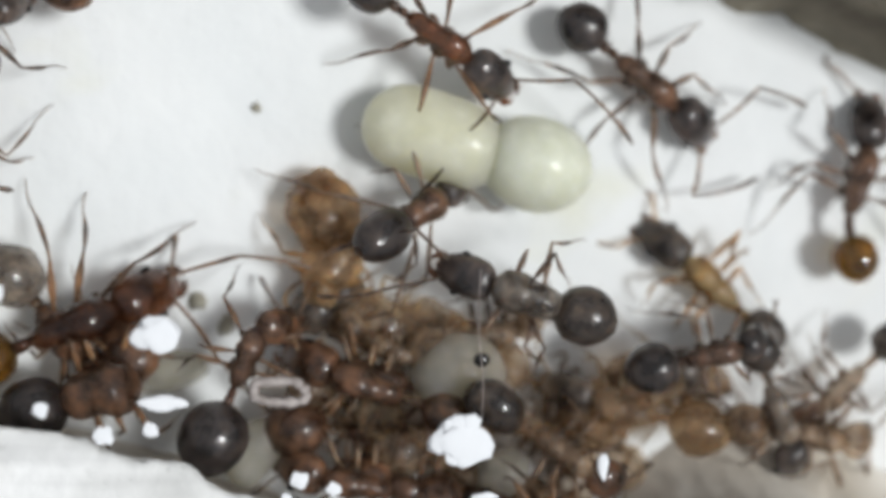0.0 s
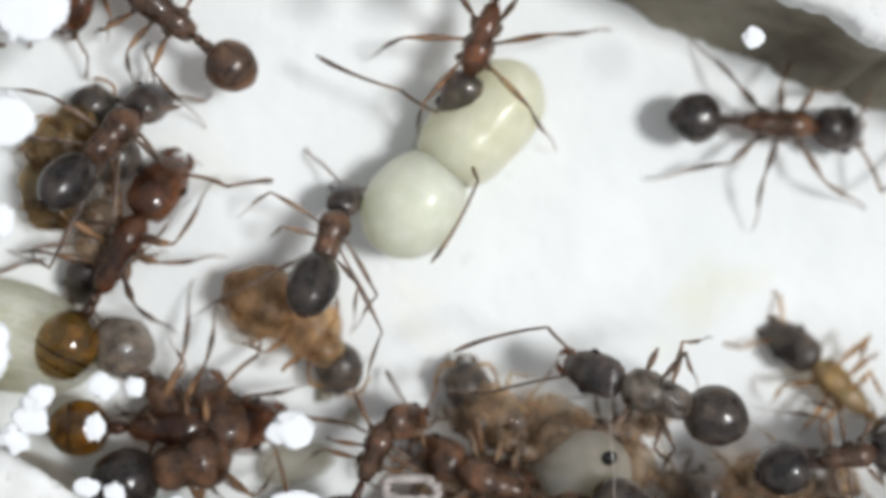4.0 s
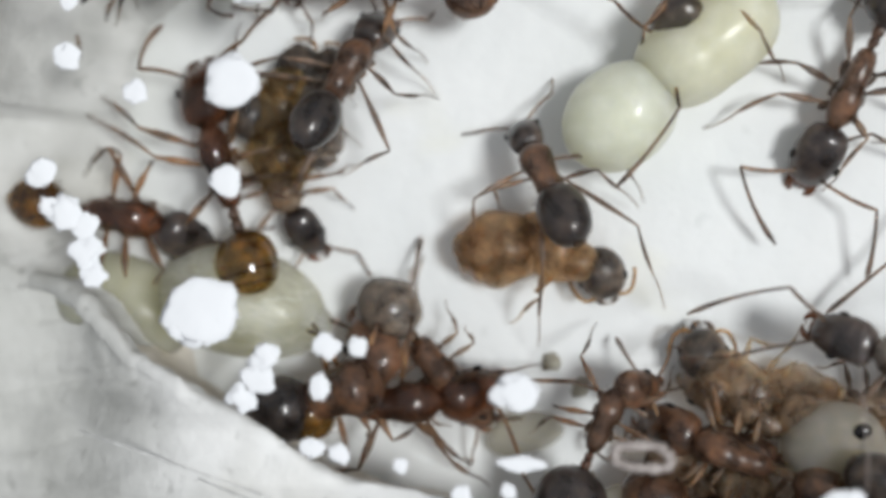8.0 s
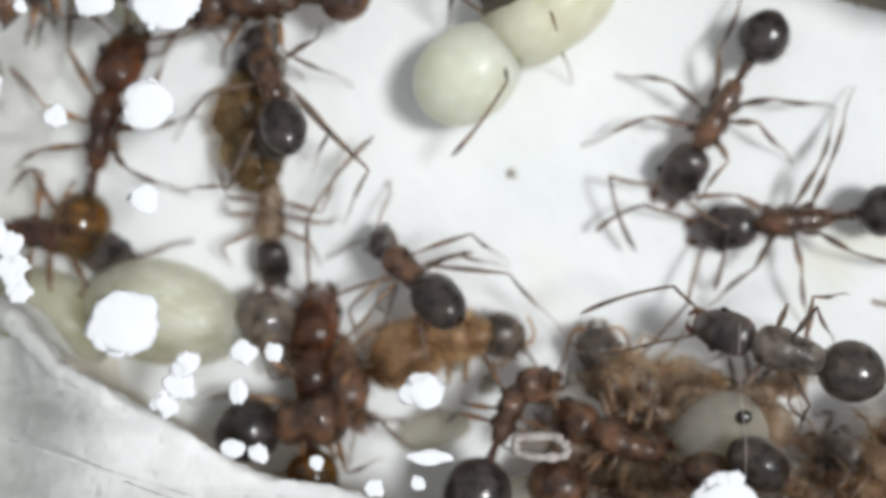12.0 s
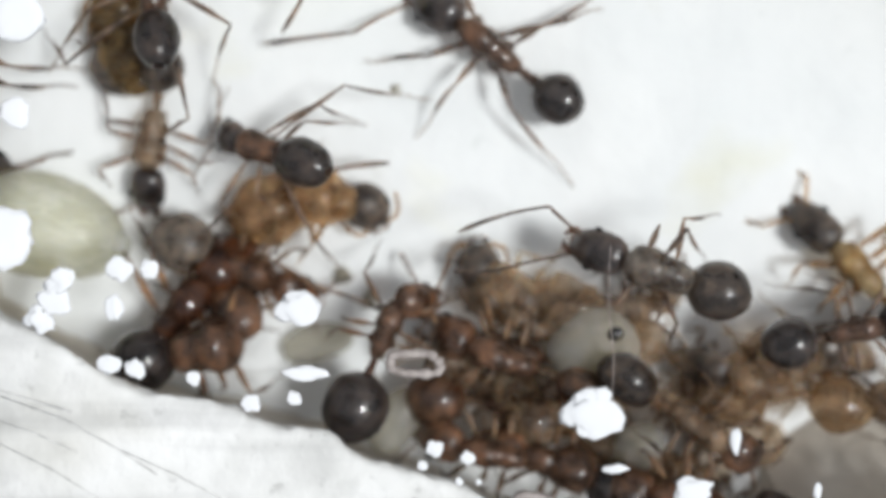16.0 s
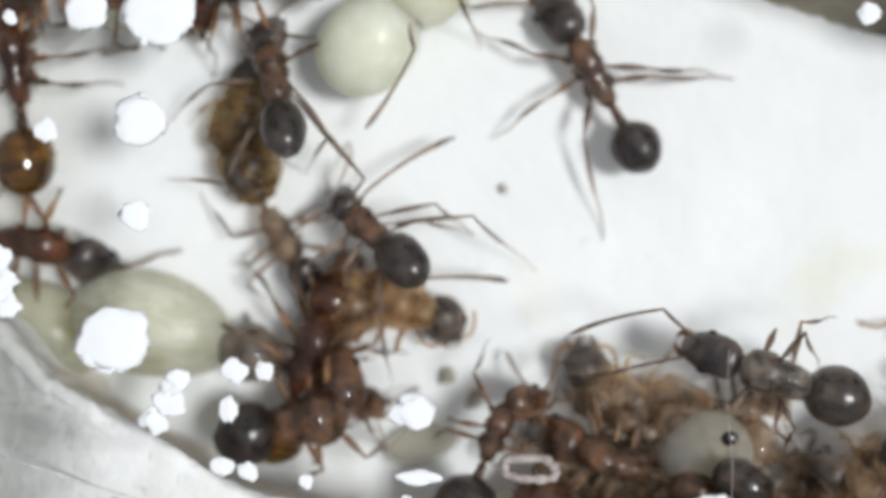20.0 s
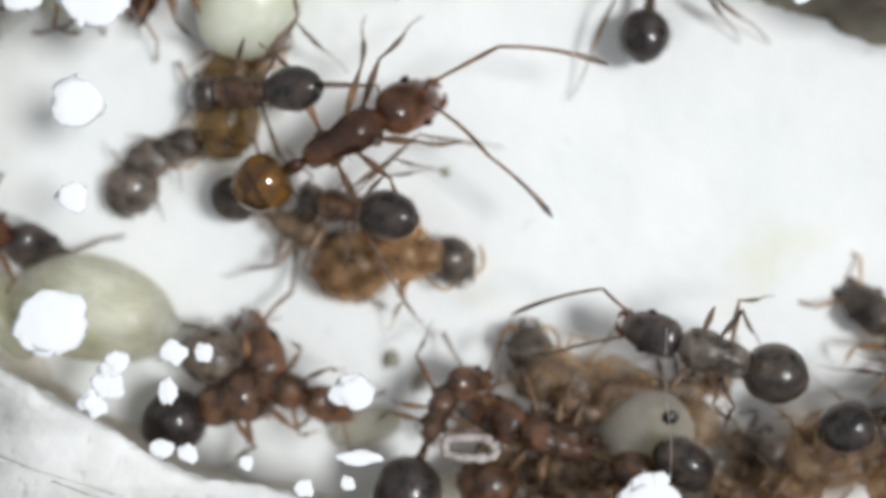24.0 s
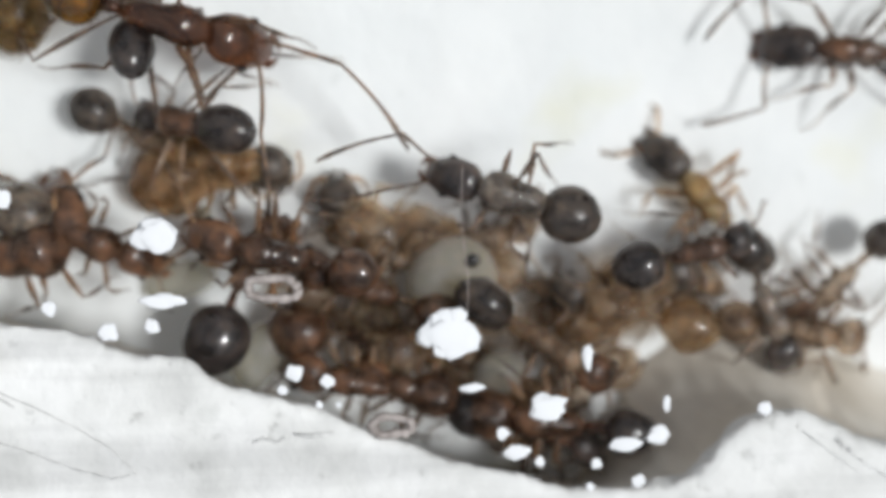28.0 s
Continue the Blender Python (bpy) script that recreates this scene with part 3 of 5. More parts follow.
            part("tibia", tibia, shin_m, leg)
            part("tarsus", tarsus, shin_m, leg)
            limbs.append(leg)
    root.matrix_basis = pose(x * MM, y * MM, z * MM, roll, pitch, yaw)
    ANTS[name] = (root, limbs, L)
    return root


def callow(name, label, k, skin, x, y, yaw, seed):
    """A freshly hatched ant curled on its side: swollen clear body, grey head at +x, legs folded against it. k is its scale."""
    root = tagged(new(name), label, "ant")
    root.empty_display_size = MM

    def at(px, py, pz, turn=0, tip=0):
        return pose(px * k * MM, py * k * MM, pz * k * MM, 0, tip, turn)

    def sac(x0, x1, a, b, n):
        return crumple(crumple(egg(x0 * k, x1 * k, a * k, b * k, 0, 14, 22), 0.10 * k, 0.42 * k, seed + n), 0.035 * k, 0.16 * k, seed + n + 3)

    body = part("mesosoma", sac(-0.62, 0.62, 0.46, 0.40, 1), skin, root, at=at(0.28, 0.16, 0.62, -14))
    part("pronotum", sac(-0.30, 0.34, 0.36, 0.32, 2), skin, body, at=at(0.46, 0.02, 0.06))
    g = part("gaster", sac(-0.66, 0.62, 0.58, 0.52, 4), skin, root, at=at(-0.42, -0.10, 0.58, 22))
    for px, r in ((-0.36, 0.50), (-0.54, 0.36)):
        part("tergite", sac(-0.16, 0.16, r, r * 0.92, 5), skin, g, at=at(px, 0, 0.02))
    part("petiole", sac(-0.16, 0.16, 0.13, 0.15, 6), skin, root, at=at(-0.02, -0.30, 0.6, 60))
    head = part("head", crumple(egg(-0.42 * k, 0.40 * k, 0.37 * k, 0.33 * k, 0, 14, 18, 0.1), 0.02 * k, 0.3 * k, seed), GREY, root, at=at(1.12, 0.0, 0.5, -60, 15))
    for side in (1, -1):
        part("eye", egg(-0.07 * k, 0.07 * k, 0.04 * k, 0.06 * k, 0, 6, 8), EYE, head, "dark compound eye", at=at(0.06, side * 0.34, 0.1))
        part("antenna", tube(curve_points((0.3 * k, side * 0.12 * k, 0.1 * k), (0.5 * k, side * 0.42 * k, 0.1 * k), (0.05 * k, side * 0.5 * k, -0.1 * k), 7), [0.03 * k] * 8, 7), LEG_PALE, head)
        part("mandible", tube(curve_points((0.34 * k, side * 0.14 * k, -0.08 * k), (0.52 * k, side * 0.16 * k, -0.1 * k), (0.52 * k, 0, -0.1 * k), 5), [0.05 * k, 0.055 * k, 0.05 * k, 0.04 * k, 0.025 * k, 0.01 * k]), GREY, head)
    limb_m = LEG_PALE if skin in (TAN, OLIVE) else skin
    rnd, limbs = random.Random(seed), []
    for i, px in enumerate((0.55, 0.25, -0.05)):
        for side in (1, -1):
            reach = side * rnd.uniform(0.50, 0.64)
            hip = Vector((px, side * 0.22 + 0.1, 0.62)) * k
            knee = Vector((px + rnd.uniform(-0.2, 0.2), reach, 0.86)) * k
            away = rnd.uniform(0.85, 1.25) if (i + (side > 0)) % 2 else rnd.uniform(0.55, 0.7)
            foot = Vector((px - 0.35 + rnd.uniform(-0.25, 0.3), side * away, 0.10)) * k
            femur, tibia, tarsus = leg_shapes(3.0 * k, knee - hip, foot - hip, 0.0096)
            leg = part("leg", femur, limb_m, root, at=Matrix.Translation(hip * MM))
            part("tibia", tibia, limb_m, leg)
            part("tarsus", tarsus, limb_m, leg)
            limbs.append(leg)
    root.matrix_basis = pose(x * MM, y * MM, 0, 0, 0, yaw)
    ANTS[name] = (root, limbs, 3.2 * k)
    return root


ant("ant_carrying_pupa", "reddish-brown ant with a dark head holding a waxy white pupa", 3.5, "redhead", 2.76, 1.86, -33.32, z=0.8, seed=1,
    legs=[(0.225, 0.318, 0.339, 0.54), (0.376, -0.156, 0.563, -0.105), (-0.129, 0.305, -0.321, 0.654), (0.112, -0.335, 0.223, -0.521), (-0.234, 0.098, -0.543, 0.177), (-0.156, -0.185, -0.372, -0.362)],
    feelers=[(0.627, 0.199, 1.06, 0.126), (0.353, -0.276, 0.324, -0.7)])
ant("ant_on_callow", "dark brown ant climbing over a pale brown ant", 2.85, "dark", 2.33, -1.04, 29.79, z=0.95, gaster_size=1.26, gaster_long=1.3, fold=0.1, pitch=26, fat=1.5, compact=0.16, stand=0.3, seed=2,
    legs=[(0.199, 0.402, -0.023, 0.588), (-0.12, -0.379, -0.414, -0.344), None, (-0.349, -0.434, -0.865, -0.421), (-0.39, 0.373, -0.67, 0.635), None])
callow("callow_ant", "clear golden-brown freshly hatched ant with a grey head", 1.08, TAN, 0.97, -1.53, -98.9, 3)
ant("wandering_ant", "black and brown ant walking over the plaster floor", 3.8, "dark", 6.48, 1.26, -36.92, seed=4,
    legs=[(0.141, 0.16, 0.401, 0.175), (0.197, -0.237, 0.482, -0.384), (-0.03, 0.179, 0.07, 0.42), (-0.052, -0.237, -0.028, -0.492), (-0.2, 0.16, -0.38, 0.406), (-0.224, -0.178, -0.59, -0.26)],
    feelers=[(0.417, 0.299, 0.682, 0.399), (0.48, -0.273, 0.71, 0.005)])
ant("pacing_ant", "black and brown ant turning about on the floor", 3.8, "dark", 19.31, -2.18, -179.87, seed=5,
    legs=[(0.229, 0.172, 0.5, 0.3), (0.229, -0.172, 0.594, -0.243), (-0.03, 0.215, -0.105, 0.518), (-0.087, -0.246, -0.203, -0.524), (-0.202, 0.192, -0.638, 0.427), (-0.182, -0.198, -0.437, -0.516)],
    feelers=[(0.514, 0.314, 0.815, 0.599), (0.658, -0.148, 0.879, -0.05)])
ant("ant_by_wall", "brown ant with an amber gaster beside the chamber wall", 3.6, "dark_amber", 10.43, -0.38, 76.79, gaster_turn=25, seed=6)
ant("straw_ant", "straw-yellow young ant with a grey head by the heap", 3.5, "pale", 7.64, -2.26, 138.81, fold=0.4, fat=1.2, compact=0.02, seed=7,
    legs=[(0.231, 0.179, 0.158, 0.305), (0.08, -0.292, -0.066, -0.086), None, None, None, (-0.04, -0.162, -0.364, -0.096)])
ant("red_ant", "rust-red ant with an amber gaster climbing over the others", 4.1, "red", -3.08, -2.87, 21.85, z=0.4, droop=38, head_size=1.02, fat=1.25, compact=0.03, seed=8,
    legs=[(0.314, 0.149, 0.571, 0.185), (0.22, -0.191, 0.38, -0.354), (0.147, 0.249, 0.2, 0.486), (0.137, -0.2, 0.155, -0.375), (0.022, 0.277, 0.003, 0.602), None],
    feelers=[(0.706, 0.02, 1.059, -0.242), (0.47, -0.331, 0.578, -0.665)])
ant("honey_ant", "rust-red ant with a swollen amber gaster", 4.1, "amber", -6.74, -1.24, 46.06, z=0.4, gaster_size=1.12, gaster_long=1.05, seed=9,
    legs=[(0.276, 0.241, 0.605, 0.447), (0.165, -0.154, 0.468, -0.086), (0.075, 0.248, 0.402, 0.678), (0.023, -0.163, 0.099, -0.38), (-0.163, 0.207, -0.326, 0.415), (-0.119, -0.16, -0.152, -0.359)],
    feelers=[(0.464, 0.197, 0.628, 0.08), (0.44, -0.244, 0.546, -0.384)])
ant("guard_ant", "brown ant bent over a large larva by the wall", 3.8, "guard", -8.25, -0.22, -8.88, z=0.5, head_turn=-35, fold=0.25, droop=45, fat=1.3, seed=10,
    legs=[(-0.093, 0.288, -0.34, 0.13), (0.232, -0.197, 0.002, -0.54), None, None, None, None])
ant("ant_at_larva", "dark ant tugging at a pale brown ant", 3.3, "dark", -4.74, 1.47, -307.68, z=0.9, gaster_size=1.0, gaster_long=1.35, fold=0.2, pitch=26, fat=1.3, compact=0.11, stand=0.3, seed=11,
    legs=[(0.213, -0.065, 0.433, 0.129), (0.113, -0.282, 0.217, -0.379), (0.05, 0.332, -0.123, 0.706), (-0.255, -0.284, -0.438, -0.045), (-0.303, 0.464, -0.094, 0.745), (-0.602, -0.166, -0.733, 0.115)])
callow("callow_ant_small", "olive-brown young ant lying under a dark one", 0.98, OLIVE, -5.61, 1.22, 62.12, 12)
callow("pale_young_ant", "greyish young ant lying low on the floor", 0.78, ASH, -5.5, 1.0, 62, 21)
ant("small_ant", "small brown ant with a dark head and a greyish gaster", 3.0, "smoky", -4.99, 0.14, -106.11, z=0.15, gaster_size=1.15, fat=1.5, seed=13)
ant("resting_ant", "brown ant with long legs resting on the far heap", 3.6, "brown", -4.19, 3.44, -220.2, z=0.6, fat=1.2, seed=14)
ant("brown_ant_far", "brown ant in the far heap dusted with white crumbs", 3.8, "brown", -8.15, 4.38, -147.63, z=0.5, gaster_size=1.6, fold=0.4, fat=2.2, seed=15)
ant("amber_ant_far", "brown ant with an amber gaster in the far heap", 2.7, "amber", -4.96, 4.44, -119.01, z=0.5, gaster_size=1.6, fold=0.3, fat=1.6, seed=16)
ant("far_heap_ant__0", "brown ant with an amber gaster squeezed into the far heap", 3.3, "amber", -8.7, 4.3, 40, z=0.45, gaster_size=1.35, fold=0.5, fat=1.5, compact=0.05, seed=51)
ant("far_heap_ant__1", "dark brown ant squeezed into the far heap", 3.4, "honey", -7.75, 4.75, -35, z=0.7, gaster_size=1.3, fold=0.5, fat=1.5, compact=0.05, seed=52)
ant("far_heap_ant__3", "brown ant with an amber gaster squeezed into the far heap", 3.3, "amber", -6.95, 5.2, 200, z=0.6, gaster_size=1.35, fold=0.5, fat=1.5, compact=0.05, seed=54)
ant("far_heap_ant__4", "brown ant with an amber gaster squeezed into the far heap", 3.4, "honey", -5.45, 4.95, 10, z=0.6, gaster_size=1.4, fold=0.5, fat=1.5, compact=0.05, seed=55)
ant("black_gaster_ant", "brown ant with a glossy black gaster against the wall", 3.6, "black", -2.63, -3.89, -343.07, z=0.65, head_turn=98, gaster_size=1.3, fold=0.2, head_size=1.2, fat=2.1, compact=0.12, seed=17)
ant("grey_young_ant", "grey-brown young ant squeezed in behind a red one", 3.0, "hazy", -3.82, -2.7, -107.84, z=0.3, gaster_size=1.5, fold=0.6, fat=1.6, compact=0.05, seed=18)
ant("heap_ant", "greyish brown ant lying across the heap", 3.4, "grey", 4.17, -2.27, -198.19, z=1.5, gaster_size=1.25, fold=0.3, droop=30, fat=1.6, compact=0.13, perch=0.05, stand=0.9, seed=19,
    legs=[None, (0.087, -0.212, 0.021, -0.04), (-0.149, 0.204, -0.222, 0.412), (-0.043, -0.24, -0.277, -0.07), None, None],
    feelers=[(0.738, 0.23, 0.935, 0.315), (0.603, -0.133, 0.968, 0.125)])
ant("tan_heap_ant", "tan young ant squeezed into the heap", 3.2, "drab", 2.1, -3.3, 153.31, z=0.5, gaster_size=1.3, fold=0.65, droop=42, fat=1.1125, perch=-0.06, seed=20)
ant("dark_heap_ant", "dark ant with a round black gaster in the heap", 2.9, "dark", 7.39, -3.26, -348.55, z=1.4, gaster_size=1.3, fold=0.35, droop=42, fat=1.135, compact=0.05, perch=-0.06, seed=21)
ant("grey_heap_ant", "grey-brown ant at the edge of the heap", 3.2, "grey", 8.79, -4.43, -68.44, z=0.9, fold=0.4, droop=42, fat=1.135, perch=-0.06, seed=22)
ant("edge_heap_ant", "tan ant reaching out of the heap", 3.4, "drab", 9.56, -4.85, -9.81, z=0.6, fold=0.4, droop=42, fat=1.135, perch=-0.06, seed=23)
ant("low_heap_ant", "tan-brown ant with a dark gaster deep in the heap", 3.4, "drab_black", 4.88, -4.85, -34.16, z=1.5, gaster_long=1.3, fold=0.65, droop=42, fat=1.1125, perch=-0.06, seed=24)
ant("bottom_heap_ant", "brown ant lying against the plaster wall", 3.7, "black", 4.79, -6.19, -188.73, z=1.1, fold=0.65, droop=42, fat=1.18, perch=-0.06, seed=25)
ant("glossy_heap_ant", "ant with a large glossy black gaster against the wall", 3.0, "black", -0.3, -3.32, -292.29, z=1.1, head_turn=-75, gaster_size=1.65, fold=0.2, droop=42, fat=1.09, perch=-0.06, seed=26)
ant("emerging_ant", "brown ant crawling out of the heap", 3.5, "brown", 1.62, -3.68, 166.64, z=1.3, fold=0.2, fat=1.3, seed=27)
ant("rust_heap_ant", "tan-brown ant in the middle of the heap", 3.5, "murky", 1.66, -3.82, 160.56, z=0.9, fold=0.65, droop=42, fat=1.135, perch=-0.06, seed=28)
ant("deep_heap_ant", "tan-brown ant at the bottom of the heap", 3.4, "murky", 1.52, -5.48, 169.64, z=0.9, fold=0.65, droop=42, fat=1.1125, perch=-0.06, seed=29)
ant("orange_heap_ant", "orange-tan clear young ant curled up in the heap", 3.2, "pale_callow", 6.05, -4.3, -194.61, z=0.7, gaster_size=1.35, fold=0.6, droop=42, fat=1.6, perch=-0.06, seed=30)
ant("buried_ant", "brown ant buried in the heap", 3.4, "murky", 1.96, -4.79, -5.57, z=0.3, gaster_size=1.3, fold=0.65, fat=1.1125, perch=-0.10, seed=31)
ant("lower_buried_ant", "dark brown ant under the others in the heap", 3.4, "drab", 3.56, -5.57, -21.35, z=0.3, gaster_size=1.3, fold=0.65, fat=1.1125, perch=-0.10, seed=32)
callow("buried_callow_ant", "pale brown clear young ant at the top of the heap", 1.08, BEIGE, 2.3, -3.0, 150, 33)
callow("heap_side_callow_ant", "pale beige young ant sunk into the side of the heap", 1.1, BEIGE, 6.2, -4.2, 20, 35)
ant("packed_ant__0", "drab tan ant packed into the heap", 3.2, "drab", 7.18, -4.29, 8.16, z=0.15, gaster_size=1.15, fold=0.92, pitch=10, roll=-35, droop=42, fat=1.135, compact=0.07, perch=-0.10, seed=34)
ant("packed_ant__5", "pale beige young ant packed into the heap", 3.2, "beige", 4.51, -5.18, -28, z=0.1, gaster_size=1.15, fold=0.92, pitch=15, roll=-45, droop=42, fat=1.135, compact=0.07, perch=-0.10, seed=36)
ant("packed_ant__6", "pale beige young ant packed into the heap", 3.2, "beige", 2.86, -4.73, -32.5, z=0.35, gaster_size=1.15, fold=0.92, pitch=10, roll=30, droop=42, fat=1.135, compact=0.07, perch=-0.10, seed=37)
ant("packed_ant__7", "pale beige young ant packed into the heap", 3.2, "beige", 5.21, -4.3, -23, z=0.2, gaster_size=1.15, fold=0.92, pitch=-15, roll=-10, droop=42, fat=1.135, compact=0.07, perch=-0.10, seed=38)
ant("packed_ant__8", "drab tan ant packed into the heap", 3.2, "drab", 1.16, -4.76, -43.03, z=0.15, gaster_size=1.15, fold=0.92, pitch=20, roll=-35, droop=42, fat=1.135, compact=0.07, perch=-0.10, seed=39)
ant("packed_ant__10", "pale beige young ant packed into the heap", 3.2, "beige", 5.41, -6.41, -154.53, z=0.3, gaster_size=1.15, fold=0.92, pitch=-20, roll=40, droop=42, fat=1.135, compact=0.07, perch=-0.10, seed=40)
ant("packed_ant__12", "drab tan ant packed into the heap", 3.2, "drab", 3.68, -2.98, 10.24, z=0.25, gaster_size=1.15, fold=0.92, pitch=10, roll=15, droop=42, fat=1.135, compact=0.07, perch=-0.10, seed=41)
ant("wall_heap_ant", "dark brown ant pressed against the plaster rim", 3.3, "brown", 2.47, -5.85, 159.01, z=0.9, gaster_size=1.1, fold=0.65, roll=20, droop=42, perch=-0.06, seed=44)
ant("rim_side_heap_ant", "dark ant squeezed under the plaster rim", 3.3, "dark", 4.71, -6.71, -15.94, z=0.8, gaster_size=1.1, fold=0.3, roll=-25, droop=42, perch=-0.06, seed=45)
ant("last_heap_ant", "brown ant with a black gaster leaving the heap", 3.1, "drab_black", 10.2, -4.09, -135.04, z=0.3, fold=0.1, droop=42, perch=-0.10, seed=46)


# ---- brood ----
def larva(name, label, x, y, z, length, width, yaw, skin=LARVA_DULL, tall=0.9, spot=None):
    """A fat legless larva, ringed by shallow folds and bent a little."""
    rings, n = [], 44
    for i in range(n + 1):
        u = 0.5 - 0.5 * math.cos(math.pi * (0.02 + 0.96 * i / n))
        c = math.sqrt(1 - (2 * u - 1) ** 2) ** 0.82 * (1 + 0.12 * (0.5 - u))
        c *= 1 - 0.012 * (0.5 + 0.5 * math.cos(2 * math.pi * u * 8)) ** 3
        bend = 0.03 * length * (1 - (2 * u - 1) ** 2)
        rings.append((length * (u - 0.5), bend - 0.015 * length, 0, width * 0.5 * c, width * 0.5 * tall * c))
    ob = tagged(mesh_object(name, *loft(rings, 24), skin), label, "larva")
    ob.matrix_basis = pose(x * MM, y * MM, z * MM, 0, 0, yaw)
    if skin is not PUPA:
        part("head", egg(-0.09 * length, 0.09 * length, 0.15 * width, 0.13 * width, 0, 8, 12), skin, ob, at=pose(0.47 * length * MM, 0, 0.06 * width * MM))
    if spot:
        part("eye_spot", egg(-0.14, 0.14, 0.12, 0.06, 0, 6, 10), EYE, ob, "dark eye spot", at=pose(spot[0] * MM, spot[1] * MM, spot[2] * MM))
    ANTS[name] = (ob, [], length)
    return ob


def white_pupa(name, label, x, y, z, yaw):
    """A white pupa: round gaster at the origin, waist, body with folded limbs, head with dark eyes at +x."""
    root = tagged(new(name), label, "pupa")
    root.empty_display_size = MM

    def sac(x0, x1, a, b, seed, dent=0.02):
        return crumple(egg(x0, x1, a, b, 0, 18, 26), dent, 0.5, seed)

    def girth(px):
        total = 0.0
        for mid, half, r in ((1.40, 0.92, 0.76), (2.24, 0.74, 0.72)):
            total += (r * math.sqrt(max(0.0, 1 - ((px - mid) / half) ** 2))) ** 4
        return max(0.03, total ** (1 / 4))

    rings = []
    for i in range(45):
        px = 0.46 + 2.505 * (0.5 - 0.5 * math.cos(math.pi * i / 44))
        rings.append((px, 0.03 * math.sin(px * 2), -0.05 * px, girth(px), girth(px) * 0.94))
    part("gaster", crumple(egg(-1.0, 0.94, 0.81, 0.78, 0, 22, 28), 0.02, 0.5, 1), LARVA, root)
    body = part("body", crumple(loft(rings, 26), 0.022, 0.5, 1), LARVA_PALE, root)
    for side in (1, -1):
        part("eye_spot", egg(-0.10, 0.10, 0.085, 0.07, 0, 6, 10), EYE, body, "dark eye spot", at=pose(2.44 * MM, side * 0.46 * MM, 0.16 * MM))
        part("antenna", tube(curve_points((2.62, side * 0.20, 0.20), (2.3, side * 0.52, 0.06), (1.64, side * 0.36, 0.20), 9), [0.06] * 9 + [0.03], 8), LARVA_PALE, body)
        for k in range(3):
            part("leg", tube(curve_points((1.76 - 0.36 * k, side * 0.26, 0.27), (1.54 - 0.36 * k, side * 0.56, 0.08), (1.0 - 0.2 * k, side * 0.10, 0.37), 9), [0.09, 0.10, 0.11, 0.11, 0.10, 0.09, 0.08, 0.07, 0.06, 0.04], 8), LARVA_PALE, body)
    root.matrix_basis = pose(x * MM, y * MM, z * MM, 0, 0, yaw)
    ANTS[name] = (root, [], 3.0)
    return root


white_pupa("carried_pupa", "waxy greenish-white pupa with dark eye spots, held in an ant's jaws", 4.46, -0.16, 0.9, 165.0)
larva("larva_under_guard", "large yellowish larva lying by the wall", -8.4, -1.75, 0.6, 2.4, 1.7, -20, skin=LARVA_WARM)
larva("larva_large", "large dull translucent larva lying by the wall", -6.35, -1.68, 0.65, 2.9, 1.85, -12, skin=LARVA_DULL)
larva("larva_far", "pale greenish larva half hidden under the far heap", -6.25, 4.15, 0.45, 2.2, 1.3, 15, skin=LARVA_DULL, tall=0.7)
larva("pupa", "greyish white pupa with a dark eye spot", 3.2, -3.74, 1.1, 1.6, 1.45, 20, skin=PUPA, spot=(0.42, 0.24, 0.56))
larva("pupa_low", "pale pupa pressed against the wall", -0.19, -5.07, 0.8, 1.3, 0.85, 60, skin=PUPA)
larva("pupa_mid", "pale pupa lying between brown ants", 4.01, -5.54, 0.9, 1.2, 0.8, 40, skin=PUPA)
larva("larva_cream", "dull cream larva lying between brown ants", -1.62, -3.81, 0.2, 1.3, 0.7, 15, skin=PUPA, tall=0.6)


SCUFF = shader("grey_scuff", 0.8)[0]
SCUFF.node_tree.links.new(ramp(SCUFF.node_tree, grain(SCUFF.node_tree, 5000), (0.35, (0.48, 0.48, 0.47)), (0.65, (0.74, 0.74, 0.73))),
                          SCUFF.node_tree.nodes["Principled BSDF"].inputs["Base Color"])


# ---- crumbs of white mineral on the cover, flecks on the floor ----
def crumb(x, y, r, seed, squash=(1, 1, 0.13), more=()):
    ob = tagged(mesh_object("crumb", *lump(r, seed, squash, 0.27), CRUMB), "white mineral crumb stuck to the clear nest cover", "crumb", "crumbs on the cover")
    ob.matrix_basis = pose(x * MM, y * MM, COVER * MM)
    if r > 0.3 and not more:
        rnd = random.Random(seed)
        turns = [rnd.uniform(0, 6.3) for _ in range(4)]
        more = [(0.72 * r * math.cos(w), 0.72 * r * math.sin(w), r * rnd.uniform(0.28, 0.42)) for w in turns]
    for k, (dx, dy, q) in enumerate(more):
        part("grain", lump(q, seed + 11 + k, (1, 1, 0.2), 0.4), CRUMB, ob, at=pose(dx * MM, dy * MM, 0))
    return ob


COVER = 3.0
crumb(-1.57, -2.71, 0.30, 1, squash=(1.1, 0.9, 0.13))
crumb(-1.49, -3.74, 0.17, 2, squash=(1.9, 0.75, 0.2))
crumb(-5.79, 1.77, 0.38, 3)
crumb(-5.86, 0.31, 0.24, 4)
crumb(-6.28, -1.61, 0.52, 5, squash=(1.12, 0.92, 0.13))
crumb(-5.38, -2.61, 0.25, 6, more=[(0.12, 0.32, 0.22), (-0.25, -0.28, 0.2)])
crumb(-4.34, -2.1, 0.19, 7)
crumb(-4.45, -2.7, 0.17, 8, squash=(0.8, 1.2, 0.2))
crumb(-4.57, -3.61, 0.17, 9)
crumb(-3.88, -2.11, 0.15, 10)
